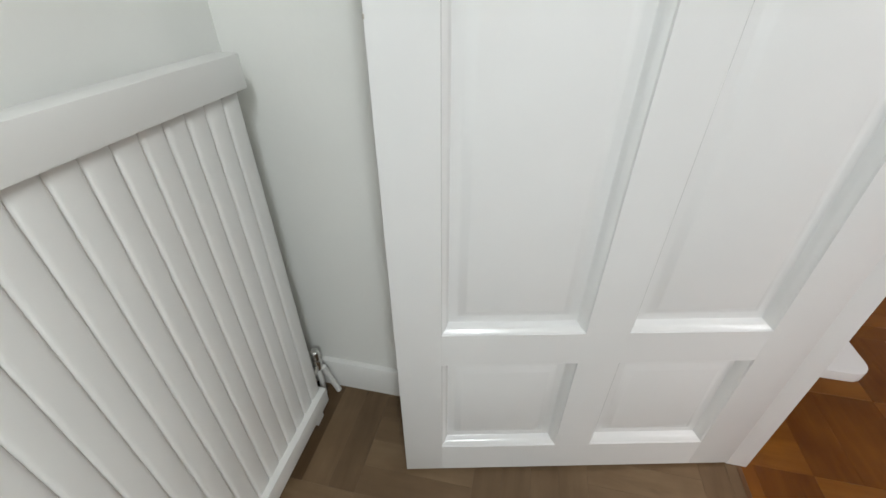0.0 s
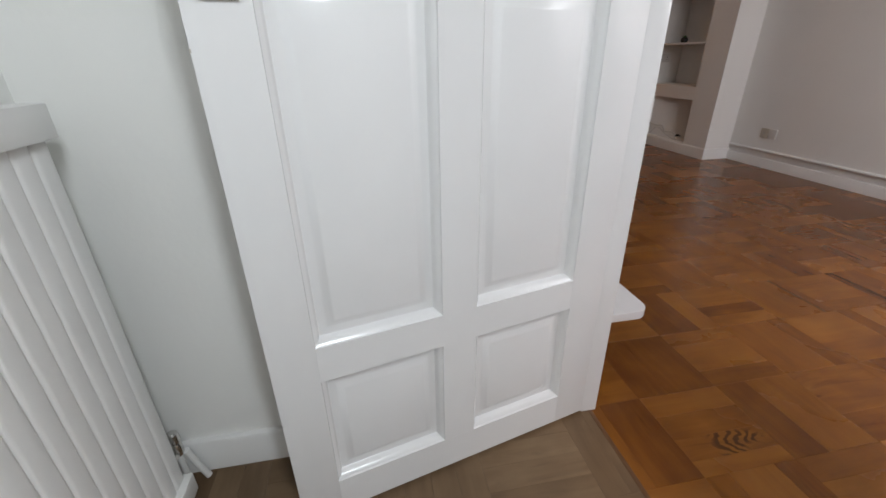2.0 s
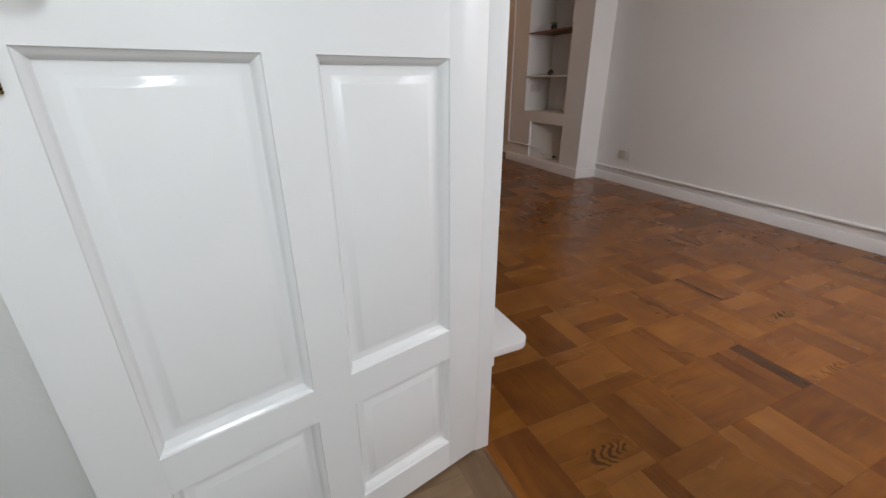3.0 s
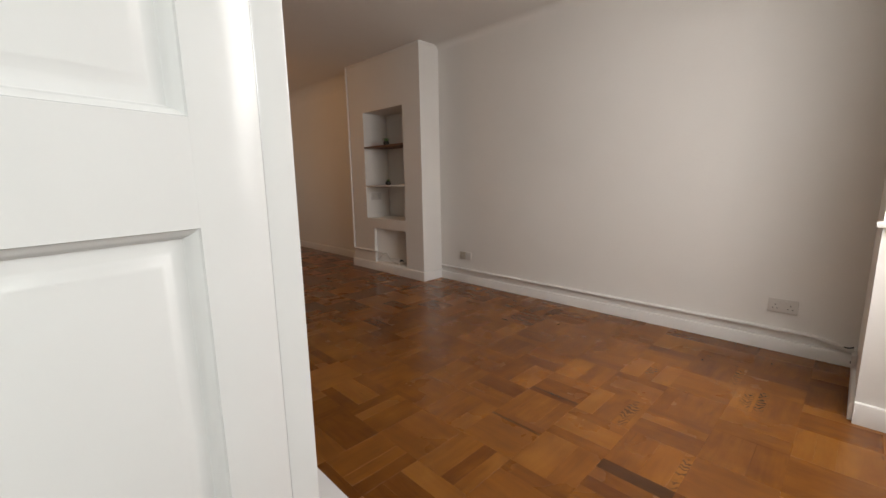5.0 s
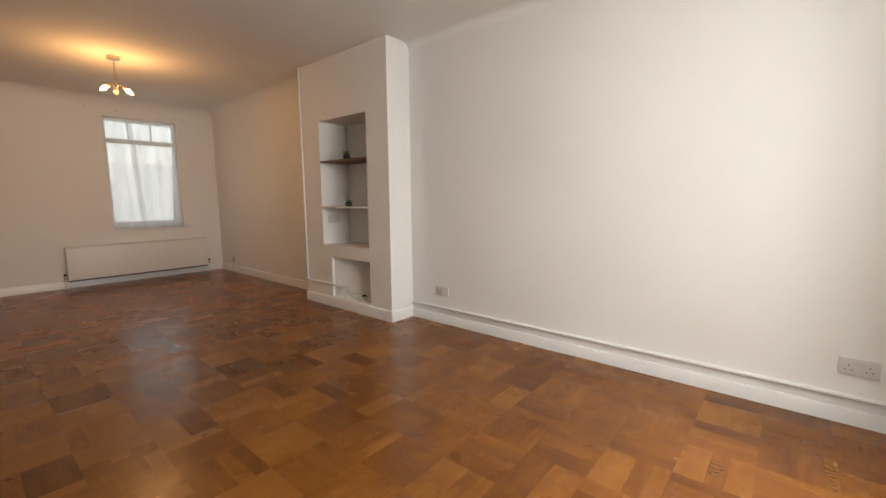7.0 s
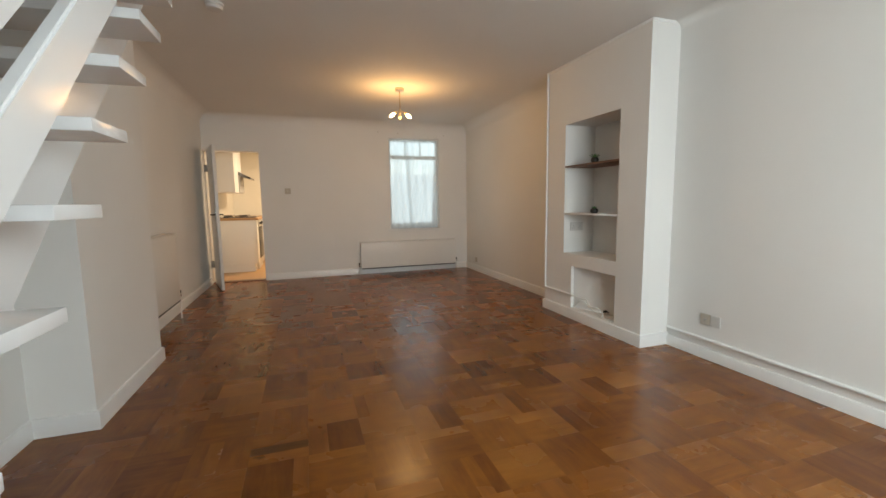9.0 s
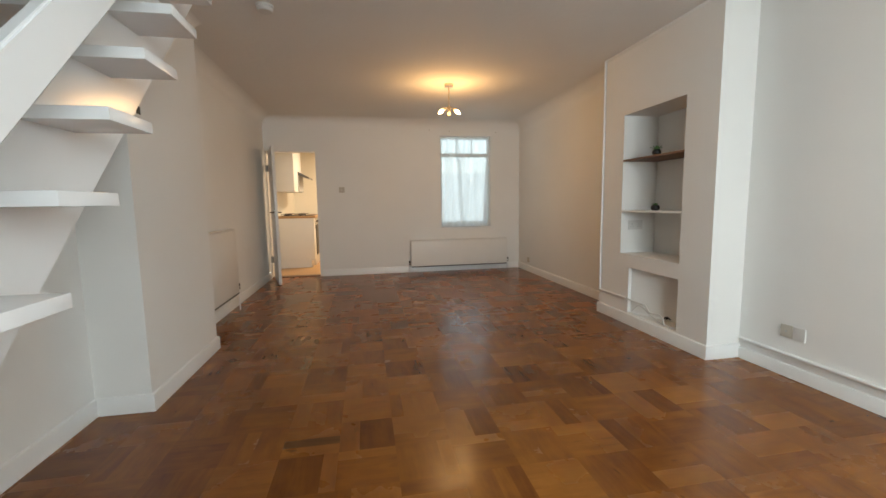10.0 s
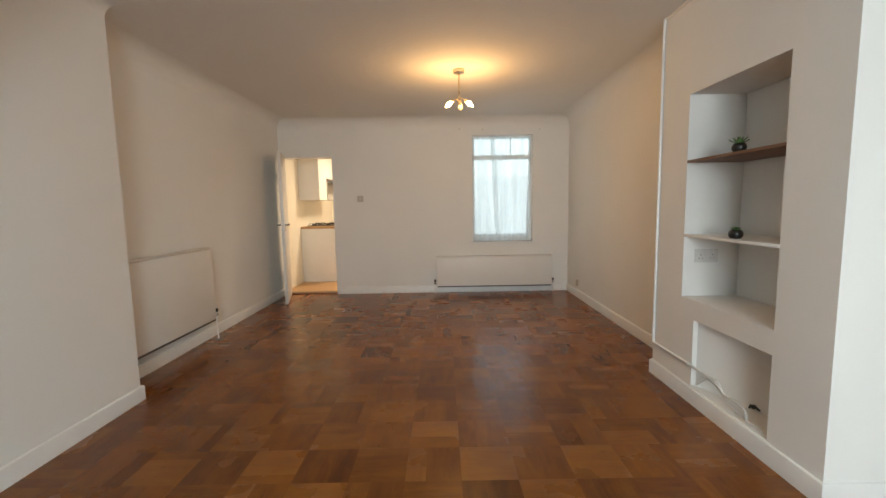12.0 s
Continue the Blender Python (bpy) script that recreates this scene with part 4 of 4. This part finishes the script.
for hx in (-0.02, 0.23):
    for hy in (KY + 0.36, KY + 0.70):
        part("burner", lathe(bmesh.new(), [(0.045, 0.952), (0.042, 0.962), (0.03, 0.97)], 16, pose(hx, hy, 0)), BLACK, hob)
        g = bmesh.new()
        for a in (0, 90):
            tube(g, [(hx - 0.1 * math.cos(radians(a)), hy - 0.1 * math.sin(radians(a)), 0.954), (hx - 0.085 * math.cos(radians(a)), hy - 0.085 * math.sin(radians(a)), 0.978), (hx + 0.085 * math.cos(radians(a)), hy + 0.085 * math.sin(radians(a)), 0.978), (hx + 0.1 * math.cos(radians(a)), hy + 0.1 * math.sin(radians(a)), 0.954)], 0.006, 6)
        part("pan_support", g, BLACK, hob)
wu = thing("wall_unit", "white kitchen wall cabinet", "kitchen unit")
part("carcass", box(bmesh.new(), -0.138, 0.18, KY, KY + 0.46, 1.385, 2.16, 0.002), UNIT, wu)
part("door", box(bmesh.new(), 0.1805, 0.20, KY + 0.002, KY + 0.458, 1.387, 2.158, 0.003), UNIT, wu)
hd = thing("cooker_hood", "stainless steel cooker hood with a slanted front", "cooker hood")
part("body", box(bmesh.new(), -0.138, 0.215, KY + 0.465, KY + 1.05, 1.40, 1.74, 0.003), GREY, hd, "grey hood body")
bm = bmesh.new()
prof = [(0.15, 1.742), (0.19, 1.775), (0.40, 1.665), (0.40, 1.635), (0.2165, 1.70)]
a = [bm.verts.new((x, KY + 0.464, z)) for x, z in prof]
b = [bm.verts.new((x, KY + 1.05, z)) for x, z in prof]
bm.faces.new(a)
bm.faces.new(b[::-1])
for i in range(5):
    bm.faces.new((a[i], a[(i + 1) % 5], b[(i + 1) % 5], b[i]))
part("visor", bm, STEEL, hd, "slanted dark steel visor")
part("filter", box(bmesh.new(), -0.1, 0.19, KY + 0.5, KY + 1.0, 1.392, 1.3995), STEEL, hd)
part("chimney", box(bmesh.new(), -0.138, 0.18, KY + 0.47, KY + 1.05, 1.776, 2.41, 0.002), UNIT, hd, "white cabinet above the hood")

# ---------------- front bay and entrance glazing (behind the walk) ----------------
window_unit("window_2", "white bay window with top lights", 1.901, 3.309, 0.921, 2.299, -0.1, -1, 1.9, [2.37, 2.84])
bm = box(bmesh.new(), 1.901, 3.309, -0.07, 0.04, 0.9005, 0.9205, 0.005)
structure("window_2_sill", bm, TRIM, "white painted bay window board", "window sill")
bm = bmesh.new()
box(bm, 3.275, 3.309, 0.002, YS + 0.02, 0.875, 0.899, 0.005)
structure("trim_bay_ledge", bm, TRIM, "white painted ledge on the bay reveal", "ledge")
window_unit("window_3", "glazed light beside the entrance", 0.401, 1.039, 0.721, 2.029, -0.52, -1, 1.7, [])

# outside: ground and a pale yard wall beyond the rear window
bm = bmesh.new()
box(bm, -40, 40, -40, 60, -0.4, -0.1)
structure("ground", bm, plain("yard_paving", (0.3, 0.29, 0.27), 0.9, vary=0.2, scale=2), "grey paved ground outside", "ground")
bm = bmesh.new()
box(bm, 2.6, 9.0, 13.2, 13.4, -0.1, 2.0)
structure("wall_yard", bm, plain("yard_render", (0.62, 0.66, 0.68), 0.9, vary=0.15, scale=1.2), "pale rendered yard wall", "wall")


# ---------------- floors, block by block ----------------
def strip_mesh(name, a, b, mat, rot=False):
    """One strip of wood, a along the grain by b across, its arrises eased."""
    me = bpy.data.meshes.new(name)
    g, e, h = 0.00015, 0.0002, 0.008
    x, y = a / 2 - g, b / 2 - g
    v = [(-x, -y, -h), (x, -y, -h), (x, y, -h), (-x, y, -h), (-x, -y, -e), (x, -y, -e), (x, y, -e), (-x, y, -e),
         (-x + e, -y + e, 0), (x - e, -y + e, 0), (x - e, y - e, 0), (-x + e, y - e, 0)]
    f = [(8, 9, 10, 11)] + [(i, (i + 1) % 4, 4 + (i + 1) % 4, 4 + i) for i in range(4)] + [(4 + i, 4 + (i + 1) % 4, 8 + (i + 1) % 4, 8 + i) for i in range(4)]
    me.from_pydata(v, [], f)
    uv = me.uv_layers.new(name="grain")
    for lp in me.loops:
        uv.data[lp.index].uv = v[lp.vertex_index][:2]
    me.materials.append(mat)
    return me


SHARED = {}
PITCH, GX, GY = 0.2605, 1.27, 1.145
SPLITS = [(0.5, 0.5), (0.25, 0.25, 0.5), (0.5, 0.25, 0.25), (1 / 3, 1 / 3, 1 / 3), (0.75, 0.25), (0.25, 0.75), (0.25, 0.5, 0.25), (0.4, 0.6), (0.36, 0.64)]


# blocks that stand out: how each is split, and which of its strips is of another wood
SPECIAL = {
    (0, -1): ((0.17, 0.25, 0.29, 0.29), {1: FLAME}),
    (3, -1): ((0.25, 0.25, 0.25, 0.25), {3: DARKPINE}),
    (4, -1): ((0.13, 0.37, 0.5), {0: FLAME}),
    (7, 0): ((0.34, 0.25, 0.41), {1: FLAME}),
    (7, -2): ((0.50, 0.14, 0.06, 0.16, 0.14), {1: FLAME, 3: FLAME}),
    (8, -1): ((0.17, 0.33, 0.5), {0: FLAME}),
    (5, 0): ((0.1, 0.22, 0.34, 0.34), {1: FLAME}),
    (5, 1): ((0.11, 0.06, 0.5, 0.33), {1: DARKPINE}),
    (3, 1): ((0.4, 0.4, 0.05, 0.15), {2: DARKPINE}),
    (-1, 8): ((0.3, 0.25, 0.45), {1: DARKPINE}),
}


def lay(parent, mat, region, near, splits, seed, name):
    """Basket-weave blocks over regions (x0, x1, y0, y1); strips inside the near stretch are pieces, the rest one sheet."""
    rng = random.Random(seed)
    rest_v, rest_f, rest_uv = [], [], []
    count = 0
    for reg in region:
        i0, i1 = math.floor((reg[0] - GX) / PITCH), math.ceil((reg[1] - GX) / PITCH)
        j0, j1 = math.floor((reg[2] - GY) / PITCH), math.ceil((reg[3] - GY) / PITCH)
        for i in range(i0, i1):
            for j in range(j0, j1):
                across, at = rng.choice(splits), 0.0
                across, marked = SPECIAL.get((i, j), (across, {})) if mat is PINE else (across, {})
                flip = (i + j) % 2 == 1
                for nth, w in enumerate(across):
                    lo, hi = at, at + w
                    at = hi
                    r = [0, 1, lo, hi] if flip else [lo, hi, 0, 1]
                    x0, x1 = GX + (i + r[0]) * PITCH, GX + (i + r[1]) * PITCH
                    y0, y1 = GY + (j + r[2]) * PITCH, GY + (j + r[3]) * PITCH
                    x0, x1, y0, y1 = max(x0, reg[0]), min(x1, reg[1]), max(y0, reg[2]), min(y1, reg[3])
                    if x1 - x0 < 0.004 or y1 - y0 < 0.004:
                        continue
                    a, b = (x1 - x0, y1 - y0) if flip else (y1 - y0, x1 - x0)
                    c = ((x0 + x1) / 2, (y0 + y1) / 2)
                    z = rng.uniform(-0.0001, 0.0001)
                    if nth in marked:
                        ob = new(name, strip_mesh(name, a, b, marked[nth]))
                        ob.parent = parent
                        ob.matrix_world = pose(*c, z, 0, 0, 0 if flip else 90)
                        continue
                    if near[0] < c[0] < near[1] and near[2] < c[1] < near[3] and count < 285:
                        key = (round(a, 4), round(b, 4), mat.name)
                        if key not in SHARED:
                            SHARED[key] = strip_mesh(name, a, b, mat)
                        ob = new(name, SHARED[key])
                        ob.parent = parent
                        ob.matrix_world = pose(*c, z, 0, 0, (0 if flip else 90) + rng.choice((0, 180)))
                        count += 1
                    else:
                        k = len(rest_v)
                        g = 0.00003
                        for zz in (-0.008, 0.0):
                            rest_v += [(x0 + g, y0 + g, zz), (x1 - g, y0 + g, zz), (x1 - g, y1 - g, zz), (x0 + g, y1 - g, zz)]
                        rest_f.append((k + 4, k + 5, k + 6, k + 7))
                        rest_f += [(k + t, k + (t + 1) % 4, k + 4 + (t + 1) % 4, k + 4 + t) for t in range(4)]
                        ou, ov = rng.uniform(0, 50), rng.uniform(0, 50)
                        for vx, vy, _ in rest_v[k:]:
                            rest_uv.append((vx + ou, vy + ov) if flip else (vy + ou, vx + ov))
    if rest_v:
        me = bpy.data.meshes.new(name + "s")
        me.from_pydata(rest_v, [], rest_f)
        uv = me.uv_layers.new(name="grain")
        for lp in me.loops:
            uv.data[lp.index].uv = rest_uv[lp.vertex_index]
        me.materials.append(mat)
        ob = new(name + "s", me)
        ob.parent = parent
        tagged(ob, kind="stuff")


bm = bmesh.new()
box(bm, 1.1, 4.32, -0.6, 8.36, -0.08, -0.006)
box(bm, -0.3, 1.1, 1.25, 8.36, -0.08, -0.006)
floor_room = structure("floor", bm, SUBFLOOR, "varnished reddish-brown basket-weave wood block floor", "floor")
bm = bmesh.new()
box(bm, -0.3, 1.0995, -0.6, 1.2495, -0.08, -0.006)
floor_hall = structure("floor_entrance", bm, SUBFLOOR, "worn pale basket-weave wood block floor", "floor")
lay(floor_room, PINE, [(1.105, 4.06, -0.02, 1.405), (-0.08, 4.06, 1.4055, 8.17)], (1.05, 3.45, 0.5, 2.6), SPLITS, 5, "wood_block")
lay(floor_hall, PALE, [(-0.03, 1.104, -0.46, 1.18)], (-0.1, 1.06, 0.2, 1.3), [(0.25, 0.25, 0.25, 0.25), (0.25, 0.25, 0.5), (1 / 3, 1 / 3, 1 / 3)], 9, "wood_block")
bm = bmesh.new()
box(bm, -0.5, 2.45, 8.30, 11.4, -0.08, 0.004)
structure("floor_kitchen", bm, LAMINATE, "light oak laminate kitchen floor", "floor")
